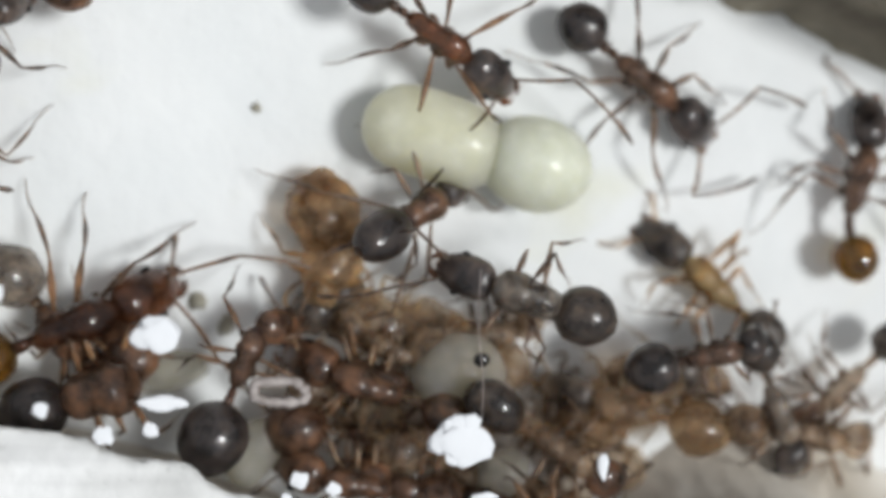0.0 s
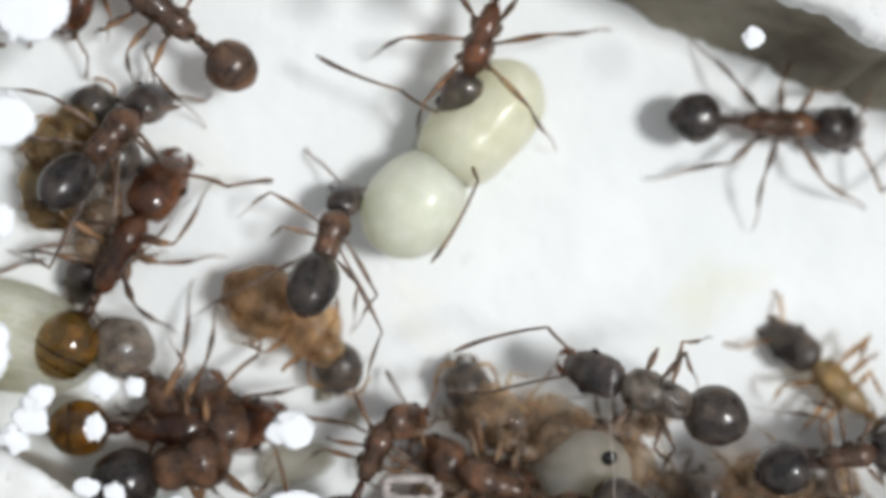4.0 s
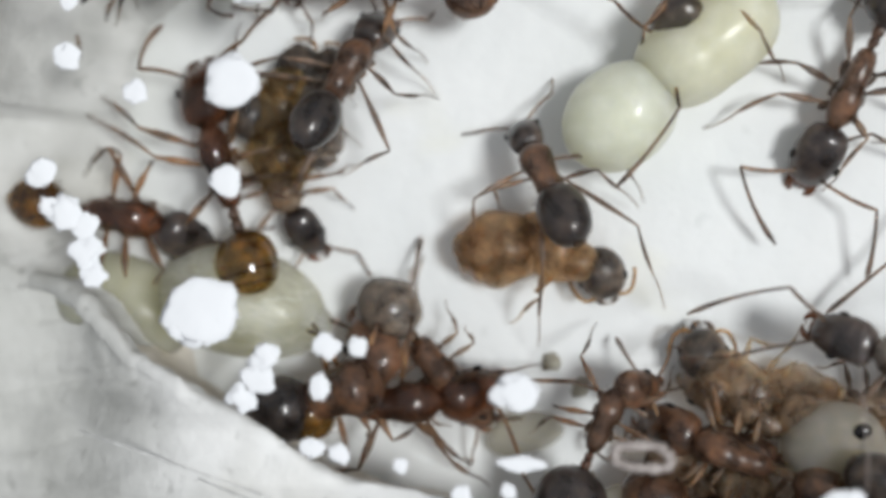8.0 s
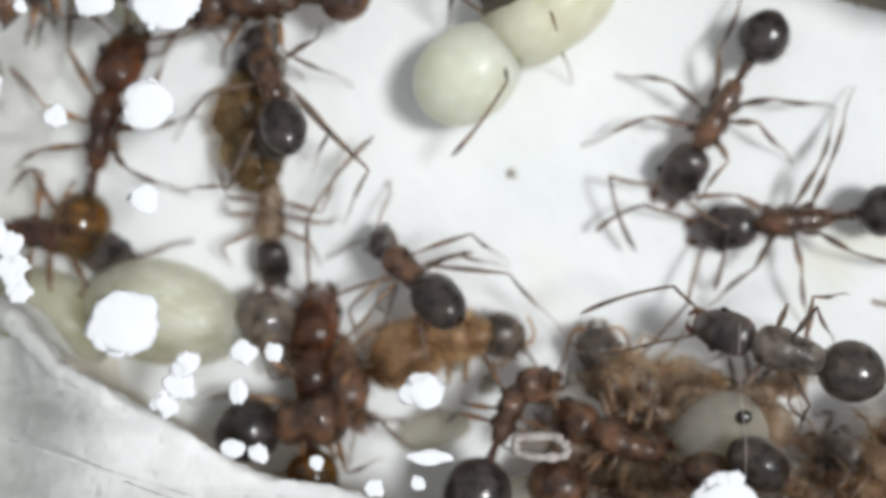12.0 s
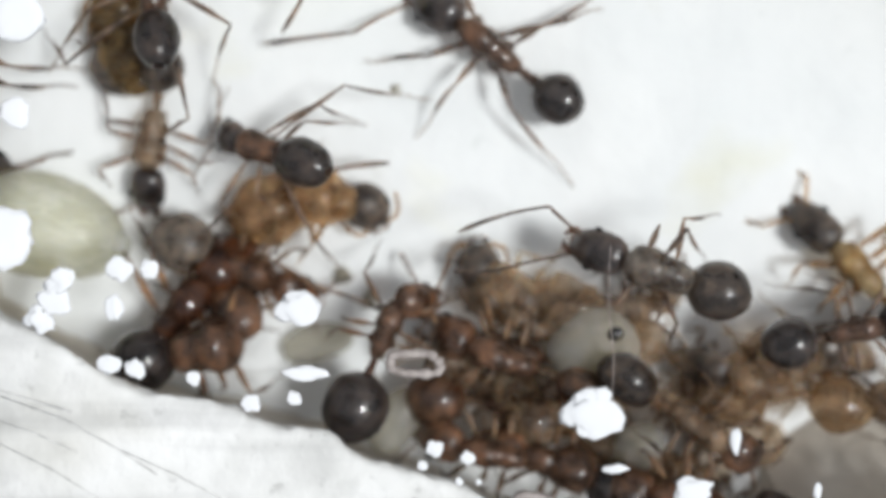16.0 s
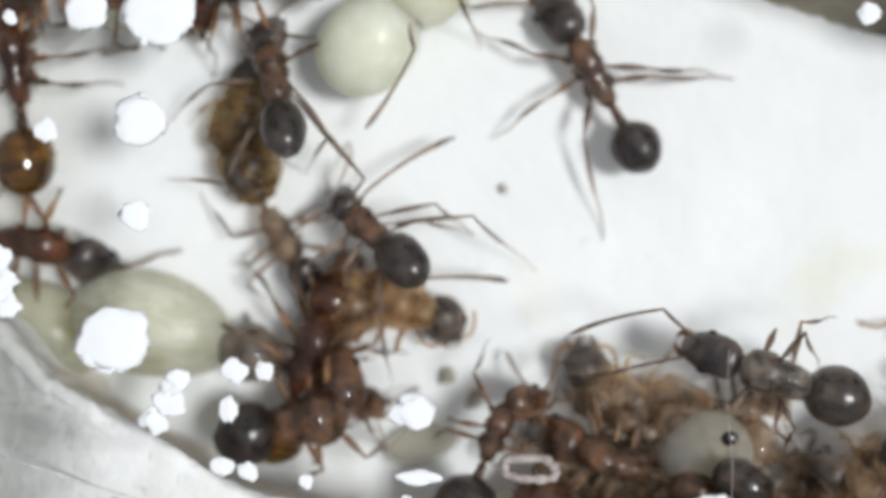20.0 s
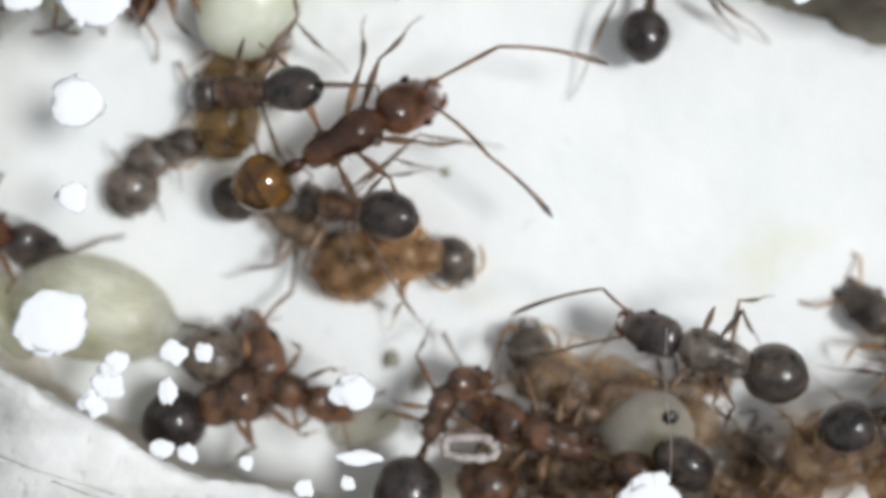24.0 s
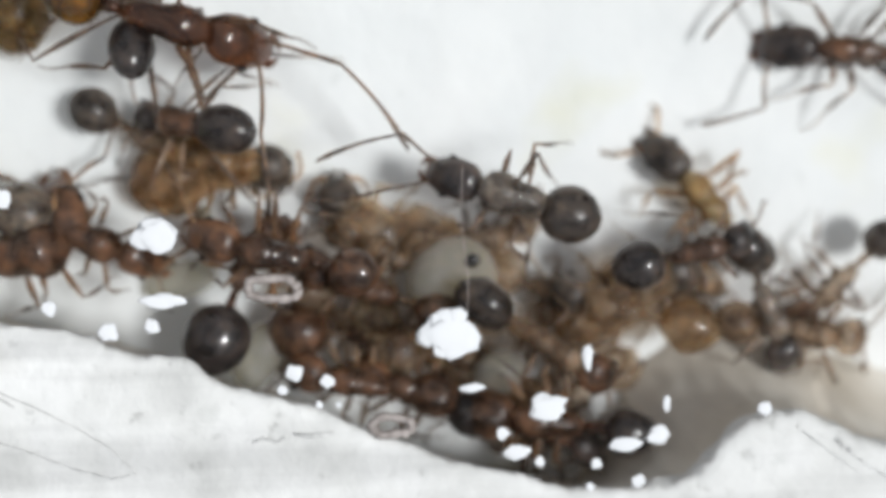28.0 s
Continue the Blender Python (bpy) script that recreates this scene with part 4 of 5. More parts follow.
crumb(-3.24, -3.83, 0.11, 11)
crumb(-1.67, -4.15, 0.11, 12)
crumb(-6.6, 3.5, 0.33, 13)
crumb(-5.47, 3.4, 0.46, 14, squash=(1.25, 0.9, 0.13))
crumb(-8.05, -0.38, 0.2, 15, more=[(-0.35, 0.2, 0.25), (0.02, -0.35, 0.25), (0.1, -0.7, 0.2), (-0.6, 0.3, 0.15)])
crumb(-8.32, 2.16, 0.2, 16)
crumb(-8.74, 0.42, 0.24, 17)
crumb(3.02, -4.38, 0.40, 18, squash=(1.1, 0.92, 0.13))
crumb(4.58, -5.61, 0.26, 19, squash=(1.2, 0.85, 0.13))
crumb(6.41, -6.14, 0.16, 20)
crumb(8.18, -5.75, 0.12, 21)
crumb(3.86, -6.03, 0.1, 22)
crumb(-3.66, 4.28, 0.4, 23)
crumb(1.3, 4.47, 0.4, 24)
crumb(2.34, 4.98, 0.33, 25, squash=(1.2, 0.8, 0.2))
crumb(-0.22, 5.05, 0.25, 26)
crumb(-0.02, 4.22, 0.25, 27)
crumb(-1.68, 5.23, 0.16, 28)
crumb(-4.19, 4.88, 0.22, 29)
crumb(-7.37, 4.05, 0.19, 30)
crumb(-6.66, 4.55, 0.12, 31)
crumb(-6, 4.75, 0.16, 32)
crumb(-5.38, 5.15, 0.34, 33)
crumb(-6.12, 4.23, 0.18, 34)
crumb(-7.81, 3.37, 0.11, 35)
crumb(-8.61, 3.88, 0.11, 36)
crumb(-8.94, 3.43, 0.12, 37)
crumb(-8.3, 3.02, 0.14, 38)
crumb(-8.38, 2.2, 0.18, 39)
crumb(-7.27, 1.63, 0.18, 40)
crumb(4.09, -6.35, 0.15, 41, squash=(1.4, 0.8, 0.2))
crumb(4.46, -6.53, 0.08, 42)
crumb(5.39, -6.58, 0.09, 43)
crumb(5.29, -6.97, 0.07, 44)
crumb(6.09, -6.9, 0.1, 45)
crumb(5.85, -6.28, 0.17, 46, squash=(1.6, 0.6, 0.2))
crumb(5.25, -4.8, 0.13, 47, squash=(0.7, 1.5, 0.2))
crumb(6.55, -5.62, 0.09, 48, squash=(0.7, 1.5, 0.2))
crumb(3.37, -5.27, 0.12, 49, squash=(1.6, 0.6, 0.2))
crumb(0.53, -4.95, 0.13, 50)
crumb(1.06, -5.1, 0.11, 51)
crumb(0.34, -5.22, 0.08, 52)
crumb(0.92, -5.48, 0.06, 53)
crumb(1.23, -5.49, 0.05, 54)
crumb(-2.34, -4.24, 0.14, 55)
crumb(-4.15, -3.67, 0.15, 56)
crumb(5.25, 3.32, 0.16, 57)


def dried_ring(x, y, a, b, seed):
    """The dried outline of a droplet on the cover."""
    pts = []
    for k in range(33):
        w = 2 * math.pi * k / 32
        s = 1 + 0.3 * noise.noise(Vector((math.cos(w), math.sin(w), seed * 3.3)) * 1.4)
        cx, cy = math.cos(w), math.sin(w)
        pts.append((a * s * math.copysign(abs(cx) ** 0.78, cx), b * s * math.copysign(abs(cy) ** 0.78, cy), 0.0))
    radii = [0.075 + 0.05 * noise.noise(Vector((k * 0.7 if k < 32 else 0, seed, 0))) for k in range(33)]
    ob = tagged(mesh_object("dried_drop", *tube(pts, radii, 6), DRIED), "greyish outline of a dried drop on the cover", "stain", "dried drops")
    ob.matrix_basis = pose(x * MM, y * MM, COVER * MM)


def fibre(x, y, length, turn):
    pts = [(0.03 * math.sin(k * 0.9), length * (k / 8 - 0.5), 0) for k in range(9)]
    ob = tagged(mesh_object("fibre", *tube(pts, [0.008] * 9, 6), DRIED), "thin pale fibre stuck to the cover", "fibre")
    ob.matrix_basis = pose(x * MM, y * MM, COVER * MM, 0, 0, turn)


dried_ring(0.19, -3.6, 0.40, 0.165, 1)
dried_ring(2.06, -5.86, 0.3, 0.15, 2)
fibre(3.27, -2.88, 2.3, 2)


def scratch(name, points, r, label):
    ob = tagged(mesh_object(name, *tube([(x, y, 0) for x, y in points], [r * (0.6 + 0.4 * math.sin(k * 1.7) ** 2) for k in range(len(points))], 6), SCUFF), label, "scratch")
    ob.matrix_basis = pose(0, 0, (RIM + 0.02) * MM)


scratch("scratch", [(-6.3, -4.11), (-5.25, -4.51), (-4.54, -4.92), (-3.84, -5.38)], 0.018, "long grey scratch along the plaster rim")
scratch("scratch", [(-6.34, -4.88), (-5.54, -5.29), (-4.75, -5.79)], 0.014, "faint grey scratch in the plaster")
scratch("scratch", [(-6.32, -4.52), (-5.79, -4.7), (-5.09, -5.03)], 0.012, "faint grey scratch in the plaster")
scratch("scratch", [(-8.16, -3.45), (-7.18, -3.75), (-6.31, -4.02), (-5.18, -4.37)], 0.02, "grey scratch in the white plaster")
scratch("scratch", [(-4.39, -4.99), (-3.55, -5.38), (-2.95, -5.71), (-2.35, -6.1), (-2, -6.51), (-2.37, -6.59), (-2.98, -6.4), (-3.67, -6.1), (-4.44, -5.81)], 0.014, "long looped scratch in the white plaster")
scratch("scratch", [(-0.15, -6.05), (0.01, -6), (0.23, -6.06), (0.37, -5.99)], 0.03, "short grey scuff on the white plaster")
scratch("scratch", [(0.5, -5.94), (0.77, -5.98), (1.13, -5.94)], 0.04, "grey scuff on the plaster rim")


def fleck(x, y, r, seed):
    ob = tagged(mesh_object("fleck", *lump(r, seed, (1, 1, 0.25), 0.4, 2), FLECK), "small grey-brown fleck lying on the plaster floor", "fleck", "flecks on the floor")
    ob.matrix_basis = pose(x * MM, y * MM, 0.0, 0, 0, seed * 31)


fleck(-1.2, -2.61, 0.17, 1)
fleck(-0.72, -3.04, 0.17, 2)
fleck(-0.2, 0.71, 0.08, 3)


# ---- what moves ----
def gait(thing, legs, L, rows):
    """Swing the legs by the way that the body has gone."""
    way, out = 0.0, []
    for k in range(len(rows) - 1):
        (t0, x0, y0, a0), (t1, x1, y1, a1) = rows[k], rows[k + 1]
        gone = math.hypot(x1 - x0, y1 - y0) + abs(a1 - a0) * 0.012
        steps = min(12, max(1, int(gone / (0.12 * L)))) if gone > 0.15 else 1
        for j in range(steps):
            out.append((t0 + (t1 - t0) * j / steps, way + gone * j / steps))
        way += gone
    out.append((rows[-1][0], way))
    if way < 0.4:
        return
    for i, leg in enumerate(legs):
        rest = leg.matrix_basis.copy()
        side = 1 if i % 2 == 0 else -1
        phase = math.pi * ((i // 2 + i) % 2)
        walk(leg, [(t, rest @ turned(3 * math.cos(w * 6 / L + phase), 0, side * 15 * math.sin(w * 6 / L + phase))) for t, w in out])


def keyed(name, z, pitch, roll, rows):
    """Key an ant or a larva: seconds, x, y, heading and, where it climbs, its rise."""
    thing, legs, L = ANTS[name]
    walk(thing, [(r[0], pose(r[1] * MM, r[2] * MM, (z + (r[4] if len(r) > 4 else 0)) * MM, roll, pitch, r[3])) for r in rows])
    gait(thing, legs, L, [r[:4] for r in rows])


def motions():
    keyed("ant_carrying_pupa", 0.8, 0, 0, [
        (0, 2.76, 1.86, -33.32), (0.6, 2.22, 2.25, -56.95), (1, 1.87, 2.23, -55.74), (1.5, 1.53, 2.77, -66.6), (2, 1.43, 3, -78.18),
        (2.4, 1.19, 3.04, -95.11), (3, 1.37, 3.17, -111.82), (4, 1.29, 3.4, -108.04), (4.5, 1.41, 3.51, -112.86), (6.5, 1.43, 4.02, -123),
        (7, 1.44, 3.99, -122.71), (7.3, 1.46, 3.73, -123.36), (8, 1.24, 3.74, -118.84), (9, 1.17, 3.95, -118.31), (10, 0.85, 4.1, -112.77),
        (11, 0.47, 4.39, -120.14), (12, 0.24, 4.43, -119.26), (12.5, 0.49, 4.47, -117.56), (18, -1.87, 5.51, -109.78), (20, -1.39, 5.29, -114.16),
        (22.5, -1.6, 5.33, -114.18), (24, -2.3, 5.57, -114.67), (28, -2.3, 5.57, -114.67)
    ])
    keyed("ant_on_callow", 0.95, 26, 0, [
        (0, 2.33, -1.04, 29.79), (1, 1.58, -1.14, 22.28), (1.5, 1.09, -1.06, 20.11), (2, 0.46, -0.87, 22.56), (3, -0.59, -0.57, 74.61),
        (4, -1.17, -0.09, 71.36), (4.5, -1.03, 0.46, 83.1), (6.5, -1.09, 0.78, 115.08), (7, -1.02, 0.61, 113.37), (7.3, -1.2, 0.24, 120.83),
        (8, -1.2, 0.33, 117.87), (9, -1.31, 0.46, 118.35), (10, -1.57, 0.27, 106.2), (11, -1.56, 0.15, 114.99), (12, -1.81, -1.04, 137.48),
        (12.5, -1.79, -0.85, 146.17), (14.5, -2.15, -0.79, 156.85), (15, -2.18, -0.67, 172.3), (16, -2.16, -0.35, 163.66), (17, -2.18, -0.18, 142.3),
        (18, -2.27, -0.02, 151.72), (18.5, -2.25, -0.1, 148.45), (19, -2.32, -0.18, 143.1), (20, -2.26, -0.1, 140.22), (22.5, -2.14, -0.64, 137.48),
        (23, -1.26, -0.7, 137.34), (24, -1.65, 0.08, 170.23), (25, -1.66, -0.07, 179.67), (26, -1.82, -0.39, 174.78), (26.5, -1.67, -0.63, 173.23),
        (27, -1.51, -0.65, 160.41), (28, -1.1, -1.01, 171.58)
    ])
    keyed("callow_ant", 0, 0, 0, [
        (0, 0.97, -1.53, -98.9), (1, 0.24, -2.04, -65.32), (1.5, -0.1, -2.22, -45.06), (2, -0.67, -2.02, -29.21), (3, -1.03, -1.61, -39.27),
        (4, -1.79, -1.26, -44.23), (4.5, -1.5, -0.7, -38.93), (6.5, -1.38, -0.29, -22.88), (7, -1.33, -0.49, -22.47), (7.3, -1.5, -0.86, -12.64),
        (8, -1.53, -0.75, -16.8), (9, -1.57, -0.62, -14.58), (10, -1.89, -0.82, -15.66), (11, -1.85, -1.07, -15.62), (12, -1.6, -2.26, 7.23),
        (12.5, -1.37, -2.03, 8.52), (14.5, -1.88, -1.52, -13.25), (15, -1.84, -1.48, 2.96), (16, -1.9, -1.29, -1.64), (17, -2.18, -1.17, -12.24),
        (18, -2.21, -1.28, 0.48), (18.5, -2.33, -1.33, -7.6), (19, -2.2, -1.53, -6.76), (20, -2.4, -1.29, -12.89), (22.5, -1.84, -0.94, -8.7),
        (23, -1.51, -0.92, 2.15), (24, -1.29, -0.82, -0.26), (25, -1.31, -0.9, 5.72), (26, -1.52, -1.4, 2.52), (26.5, -1.69, -1.66, -8.65),
        (27, -1.31, -1.88, -8.35), (28, -1.15, -1.84, 2.49)
    ])
    keyed("wandering_ant", 0, 0, 0, [
        (0, 6.48, 1.26, -36.92), (1, 6.74, 1.33, -24.28), (1.5, 6.93, 1.36, -18.97), (2, 6.96, 1.52, -14.89), (3, 6.59, 2.09, -4.51),
        (4, 6.53, 2.21, -2.65), (4.5, 7.09, 2.25, -3.78), (5.5, 5.59, 3.54, -50.96), (6.5, 4.1, 4.83, -98.14), (7, 3.94, 4.38, -97.93),
        (7.3, 4.07, 3.46, -101.83), (8, 3.49, 1.85, -114.39), (8.5, 2.89, 1.32, -123.9), (9, 2.63, 0.67, -127.57), (10, 2.66, 0.71, -127.41),
        (10.5, 2.14, 0.9, -144.1), (11, 2.02, 0.83, -152.96), (11.7, 2.79, 1.12, -126.45), (12, 3.31, 1.62, -121.49), (12.5, 3.85, 2.15, -80.35),
        (14.5, 6.78, 2.06, -31.18), (15, 8.11, 1.67, -13.63), (17, 12.46, -0.11, -26.11), (23, 11.78, -3.28, -0.29), (24, 11.78, -2.33, -56.22),
        (25, 11.77, -1.38, -112.15), (26, 11.77, -0.43, -168.09), (27.4, 11.18, -0.3, -174.2), (28, 10.53, 0.14, -185.11)
    ])
    keyed("pacing_ant", 0, 0, 0, [
        (0, 19.31, -2.18, -179.87), (6.5, 8.47, 1.1, -179.35), (9, 5.21, 0.26, -180.44), (9.7, 4.86, 0.37, -173.12), (10, 4.92, 0.4, -170.15),
        (10.5, 4.69, 0.48, -168.14), (11, 4.75, 0.2, -169.81), (12, 4.58, -0.21, -174.38), (12.5, 4.63, -0.36, -170.37),
        (14.5, 3.79, -0.05, -198.13), (15, 3.15, -0, -196.52), (15.3, 2.1, 0.35, -205.53), (15.7, 1.57, 1.07, -211.11), (16, 1.42, 1.42, -217.3),
        (17, 1.15, 2.08, -223.83), (18, 0.27, 2.13, -194.03), (18.5, -0.01, 2.26, -191.25), (19, 0.04, 2.33, -194.95), (19.3, 0.35, 2.41, -205.19),
        (20, 1.32, 2.7, -239.81), (22.5, 2.64, 3.53, -283.03), (23, 3.02, 3.83, -281.58), (24.1, 3.54, 4.5, -280.75), (25, 4.04, 4.71, -283.51),
        (28, 4.32, 3.99, -284.9)
    ])
    keyed("ant_by_wall", 0, 0, 0, [
        (0, 10.43, -0.38, 76.79), (1, 10.44, 0.03, 77.69), (1.5, 10.26, 0.07, 82.36), (2, 10.05, -0.36, 95.6), (3, 9.7, -0.52, 101.31),
        (4.5, 13.24, -1.93, 116.24), (28, 15.16, -4.86, 118.8)
    ])
    keyed("straw_ant", 0, 0, 0, [
        (0, 7.76, -2.24, 139), (3, 7.74, -2.3, 139), (4.5, 7.78, -2.34, 138), (15, 7.86, -2.46, 134), (28, 7.86, -2.5, 132)
    ])
    keyed("red_ant", 0.4, 0, 0, [
        (0, -3.08, -2.87, 21.85), (1, -3.18, -2.62, 6.37), (2, -3.82, -3.26, 16.66), (3, -3.69, -2.88, -2.95), (4, -3.62, -3.05, 0.64),
        (4.5, -3.81, -3.07, -5.58), (8, -3.63, -3.22, 7.1), (9, -3.86, -3.16, 21.58), (10, -3.79, -3.24, 44.75), (11, -3.85, -3.05, 53.45),
        (12, -3.64, -2.97, 88.87), (12.5, -3.71, -3.03, 61.33), (14.5, -3.41, -2.97, 36.59), (15, -3.36, -3.03, 38.25), (16, -3.91, -3.14, 48.22),
        (17, -3.63, -3.27, 73.57), (18, -3.48, -3.03, 62.32), (18.5, -3.32, -2.72, 67.11), (19, -3.35, -2.56, 82.14), (20, -3.49, -2.11, 69.11),
        (20.5, -3.22, -1.81, 77.96, 0.5), (22.5, -2.99, 0.37, 53.66, 0.9), (23, -2.79, 0.82, 55.62, 0.9), (24, -1.8, 1.22, 28.29, 0.9),
        (24.5, -1.26, 1.22, 22.77, 0.9), (25, -1.17, 1.05, 16.85, 0.9), (25.5, -1.14, 1, 14.33, 0.9), (26, -1.12, 0.81, 7.71, 0.9),
        (26.5, -1.2, 0.81, 5.96, 0.9), (27, -1.28, 0.63, 0.31, 0.9), (27.5, -1.26, 0.62, -3.93, 0.9), (28, -1.44, 0.66, -16, 0.9)
    ])
    keyed("honey_ant", 0.4, 0, 0, [
        (0, -6.74, -1.24, 46.06), (3, -4.89, -0.66, 42.47), (4, -4.51, -0.22, 62.21), (4.5, -4.55, -0.3, 55.33), (6.5, -4.81, -0.48, 61.28),
        (7, -5.02, -0.32, 81.72), (7.3, -5.71, 0.11, 92.1), (8, -6.6, 0.62, 107.12), (9, -7.07, 0.8, 114.14), (10, -7.42, 1.24, 91.69),
        (11, -7.52, 1.3, 88.2), (12, -7.22, 1.57, 76.45), (12.5, -7.58, 1.21, 80.51), (14.5, -7.64, 1.65, 91.06), (17, -7.09, 0.97, 78.47),
        (18, -7.34, 2.2, 89.02), (18.5, -7.7, 2.27, 89.14), (19, -8.11, 2.4, 98.53), (20, -8.51, 2.87, 95.12), (22.5, -8.11, 4.18, 76.81),
        (23, -7.94, 4.69, 78.54), (28, -7.94, 4.69, 78.54)
    ])
    keyed("ant_at_larva", 0.9, 26, 0, [
        (0, -4.74, 1.47, -307.68), (4.5, -4.74, 1.47, -307.68), (6.5, -4.66, 2.54, -263.5), (7, -4.71, 2.49, -260.18), (8, -4.49, 1.92, -295.69),
        (9, -4.6, 1.85, -276.93), (10, -4.49, 1.9, -279.09), (11, -4.33, 1.83, -270.74), (12, -4.12, 2.13, -249.64), (12.5, -3.84, 1.9, -229.75),
        (14.5, -4.03, 1.94, -227.86), (15, -4.04, 2.15, -261.84), (16, -4.07, 2.17, -258.84), (17, -4.51, 1.77, -259.5), (18, -4.35, 1.85, -286.1),
        (18.5, -4.28, 1.87, -277.57), (19, -4.26, 2.04, -263.55), (20, -3.94, 2.37, -254.32), (22.5, -3.83, 2.04, -204.78), (23, -3.45, 2, -201.78),
        (24, -3.29, 2.05, -180.5), (25, -3.65, 1.9, -180.46), (26, -3.91, 1.88, -202.39), (27, -2.12, 0.84, -251.46), (28, -2.04, 0.92, -267.48)
    ])
    keyed("callow_ant_small", 0, 0, 0, [
        (0, -5.61, 1.22, 62.12), (4.5, -5.61, 1.22, 62.12), (6.5, -5.45, 1.68, 83.58), (8, -5.71, 1.24, 74.73), (9, -5.43, 1.61, 72.05),
        (10, -5.26, 1.61, 74.04), (11, -5.08, 1.69, 76.92), (12, -4.78, 1.55, 82.09), (12.5, -4.59, 1.48, 77.37), (14.5, -4.67, 1.48, 88.69),
        (15, -4.66, 1.78, 83.56), (16, -4.78, 1.7, 85.28), (17, -5.17, 1.68, 80.72), (18, -5.04, 1.72, 70.05), (18.5, -5.09, 1.68, 77.67),
        (19, -4.88, 1.7, 67.54), (20, -4.68, 1.54, 84.17), (22.5, -4.34, 1.64, 84.22), (23, -3.94, 1.87, 69.35), (24, -3.87, 2.03, 61.23),
        (25, -4.06, 1.81, 69.73), (26, -4.37, 1.94, 56.96), (27, -3.96, 1.43, 69.94), (28, -4.13, 1.34, 69.04)
    ])
    keyed("pale_young_ant", 0, 0, 0, [
        (0, -5.5, 1.0, 62), (4.5, -5.5, 1.0, 62), (6.5, -5.35, 1.5, 75), (12, -4.7, 1.35, 78), (17, -5.05, 1.5, 78), (20, -4.6, 1.35, 70), (22.5, -4.6, 1.1, 45),
        (23, -5.91, 0.02, 35), (24, -5.46, 0.72, 35), (25, -5.27, 0.87, 35), (26, -5.14, 0.86, 35), (28, -5.14, 0.86, 35)
    ])
    keyed("small_ant", 0.15, 0, 0, [
        (0, -4.99, 0.14, -106.11), (6.5, -4.99, 0.14, -106.11), (8, -5.69, 0.36, -65.07), (9, -5.19, -0.1, -67.47), (10, -5.28, -0.07, -65.52),
        (11, -5.11, -0.08, -72), (12, -4.4, 0.09, -91.19), (12.5, -4.13, 0.07, -81.51), (14.5, -4.27, 0.01, -102.09), (15, -4.29, -0.05, -107.82),
        (16, -4.38, -0.15, -99.47), (17, -5.47, -0.17, -85.92), (18, -5.12, -0.44, -63.66), (18.5, -5.28, -0.28, -69), (19, -4.91, -0.4, -73.07),
        (20, -4.05, -0.1, -60.18), (22.5, -3.63, -0.47, -76.85), (25, -2.37, -0.16, 2.84), (26, -2.43, -0.28, 2.36), (27, -1.85, -0.75, -18.53),
        (28, -1.83, -1.33, -27.63)
    ])
    keyed("resting_ant", 0.6, 0, 0, [
        (0, -4.19, 3.44, -220.2), (3, -3.6, 3.69, -224.28), (4, -3.87, 3.71, -217.35), (4.5, -3.87, 4.11, -218.73), (6.5, -3.92, 4.11, -212.76),
        (7, -3.78, 3.89, -211.41), (7.3, -3.62, 3.44, -194.42), (9, -4.24, 3.84, -188.56), (10, -4.25, 3.87, -188.63), (11, -4.16, 3.88, -184.51),
        (12, -4.35, 3.64, -178.62), (18, -4.9, 4.03, -173.45), (20, -4.68, 4.13, -172.67), (22.5, -4.74, 4.16, -171.95), (24, -4.81, 4.16, -174.08),
        (28, -4.81, 4.16, -174.08)
    ])
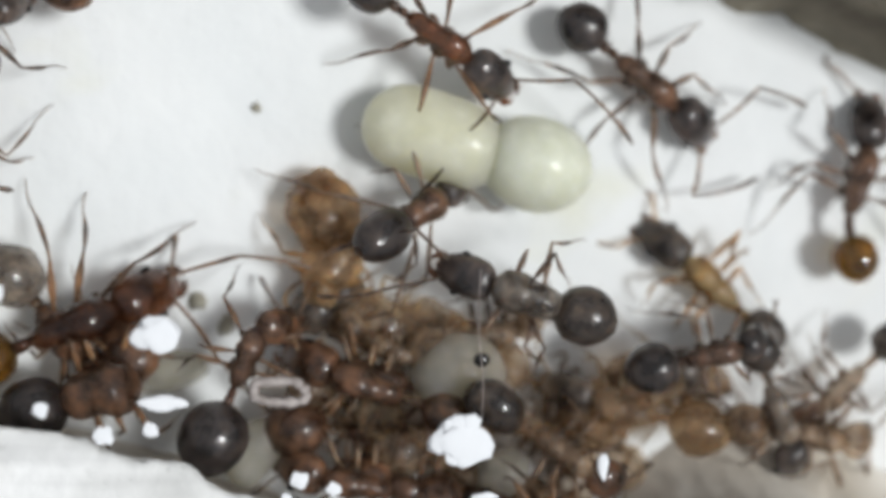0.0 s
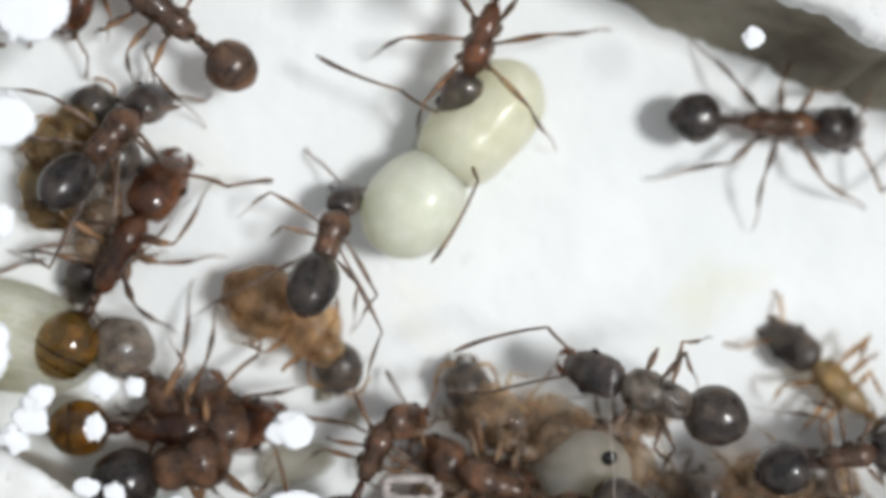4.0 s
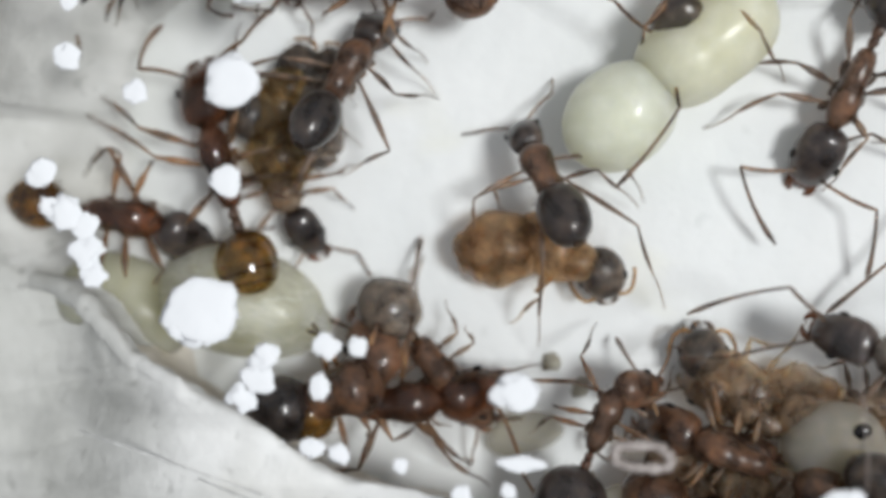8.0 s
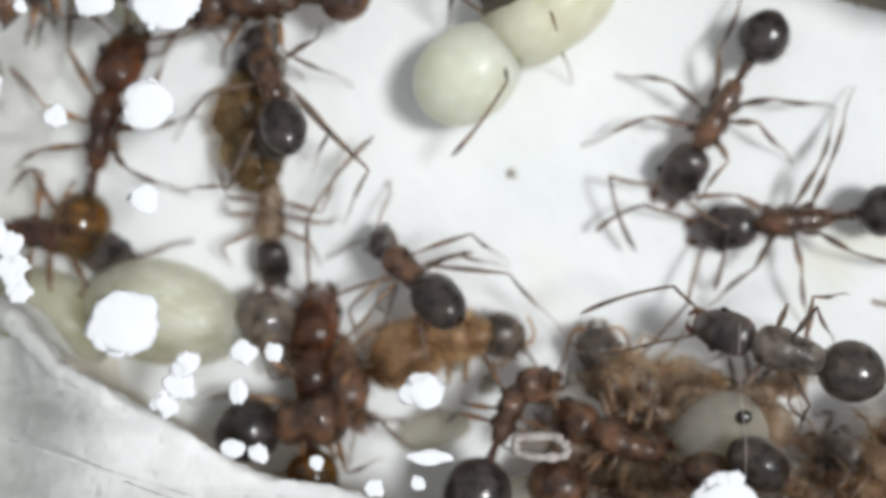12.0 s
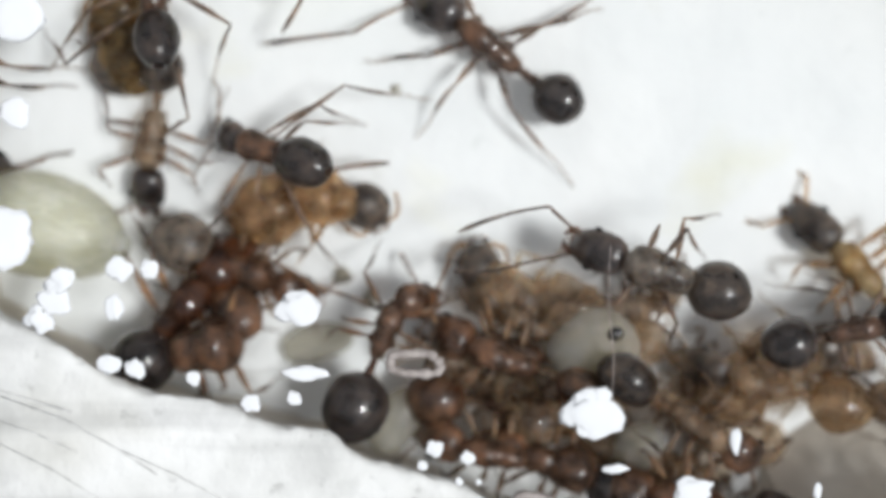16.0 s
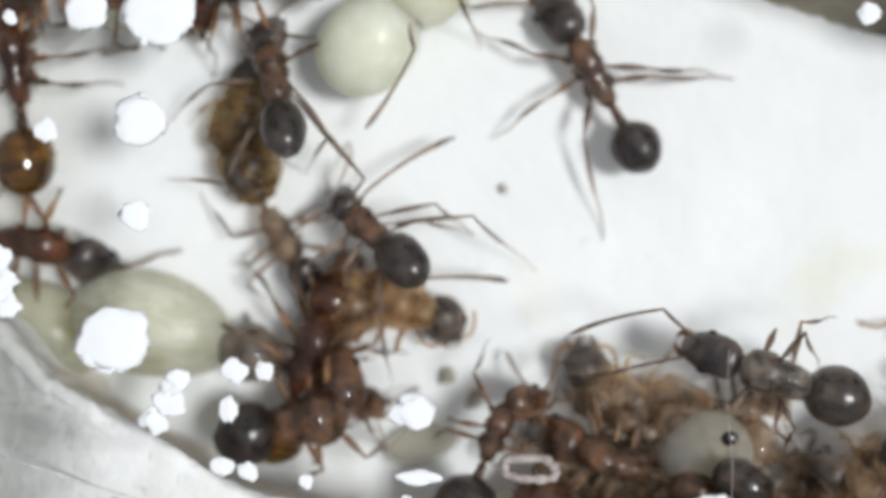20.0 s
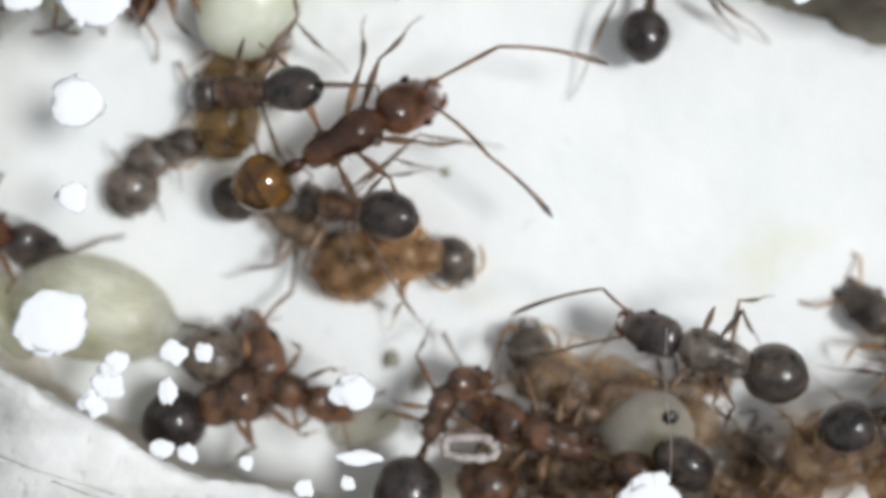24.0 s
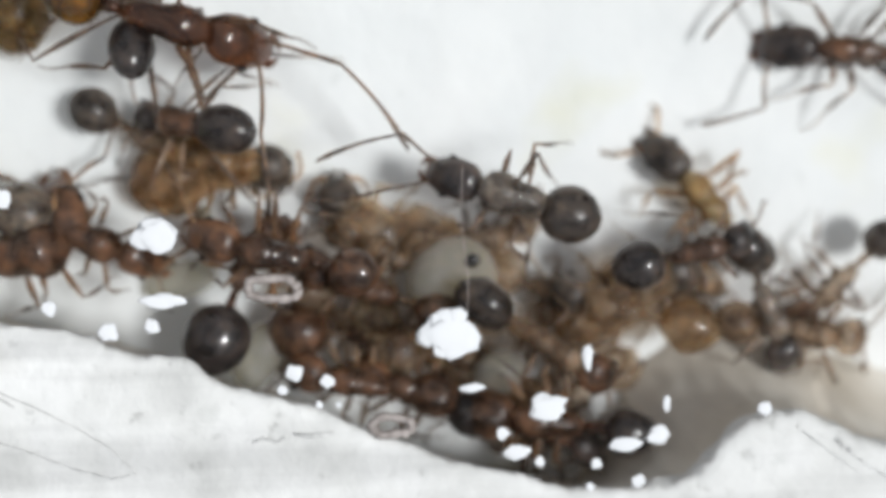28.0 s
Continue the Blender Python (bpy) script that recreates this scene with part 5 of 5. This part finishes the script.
    keyed("black_gaster_ant", 0.65, 0, 0, [
        (0, -2.63, -3.89, -343.07), (1, -2.61, -3.76, -343.27), (4, -3.28, -3.56, -342.39), (8, -4.45, -2.99, -342.41), (12, -3.63, -3.42, -349.74),
        (15, -3.3, -3.68, -349.97), (16, -3.4, -3.66, -347.62), (17, -3.57, -3.62, -346.01), (19, -3.43, -3.5, -345.85), (20, -3.46, -3.18, -345.98),
        (22.5, -3.71, -2.98, -334.88), (23, -3.69, -3.11, -335.26), (24, -3.76, -3.09, -338.9), (25, -3.89, -3.13, -350.69),
        (26, -3.94, -3.11, -348.74), (28, -3.94, -3.11, -348.74)
    ])
    keyed("grey_young_ant", 0.3, 0, 0, [
        (0, -3.32, -3.02, -50), (2, -3.32, -3.02, -50), (4.5, -3.76, -2.65, -50), (7.3, -2.94, -2.61, -50), (10, -3.59, -2.72, -50),
        (12, -3.69, -2.71, -50), (15, -2.75, -2.41, -25), (17, -2.85, -2.44, -25), (20, -3.46, -2.63, -25),
        (22.5, -3.0, -2.85, -25, 0.35), (25, -3.05, -2.9, -25, 0.4), (26, -2.95, -2.82, -25, 0.4), (28, -2.95, -2.94, -25, 0.4)
    ])
    keyed("emerging_ant", 1.3, 0, 0, [
        (0, 1.75, -3.75, 166.64, -0.7), (17, 1.75, -3.75, 166.64, -0.7), (26, 1.45, -3.6, 167, -0.6), (27, 1.04, -3.48, 168.02, -0.2), (27.4, 1.01, -3.52, 162.6, -0.1),
        (27.7, 1.12, -3.14, 172.68, 0), (28, 0.18, -3.17, 166.77, 0)
    ])
    keyed("carried_pupa", 0.9, 0, 0, [
        (0, 4.46, -0.16, 166), (0.6, 3.92, 0.09, 161.2), (1, 3.45, -0.18, 143.3), (1.5, 2.6, -0.04, 134.1), (2, 2.09, 0.13, 116), (2.4, 1.03, 0.43, 79.8),
        (3, 0.38, 0.37, 50.7), (4, 0.29, 0.71, 51), (4.5, 0.22, 0.85, 49.7), (6.5, -0.09, 1.6, 44.3), (7, -0.2, 1.6, 41.4), (7.3, -0.03, 1.41, 43),
        (8, -0.08, 1.42, 40.5), (9, 0, 1.51, 45.8), (10, -0.12, 1.65, 49), (11, -0.9, 2.2, 40), (12, -0.89, 2.39, 38), (12.5, -0.52, 2.43, 42),
        (18, -2.81, 3.61, 44), (18.5, -2.96, 3.63, 40), (19, -2.98, 3.48, 41), (20, -2.45, 3.19, 47.3), (22.5, -2.66, 3.24, 48.6), (23, -2.78, 3.3, 51),
        (24, -3.46, 3.54, 48.7), (28, -3.46, 3.54, 48.7)
    ])


motions()
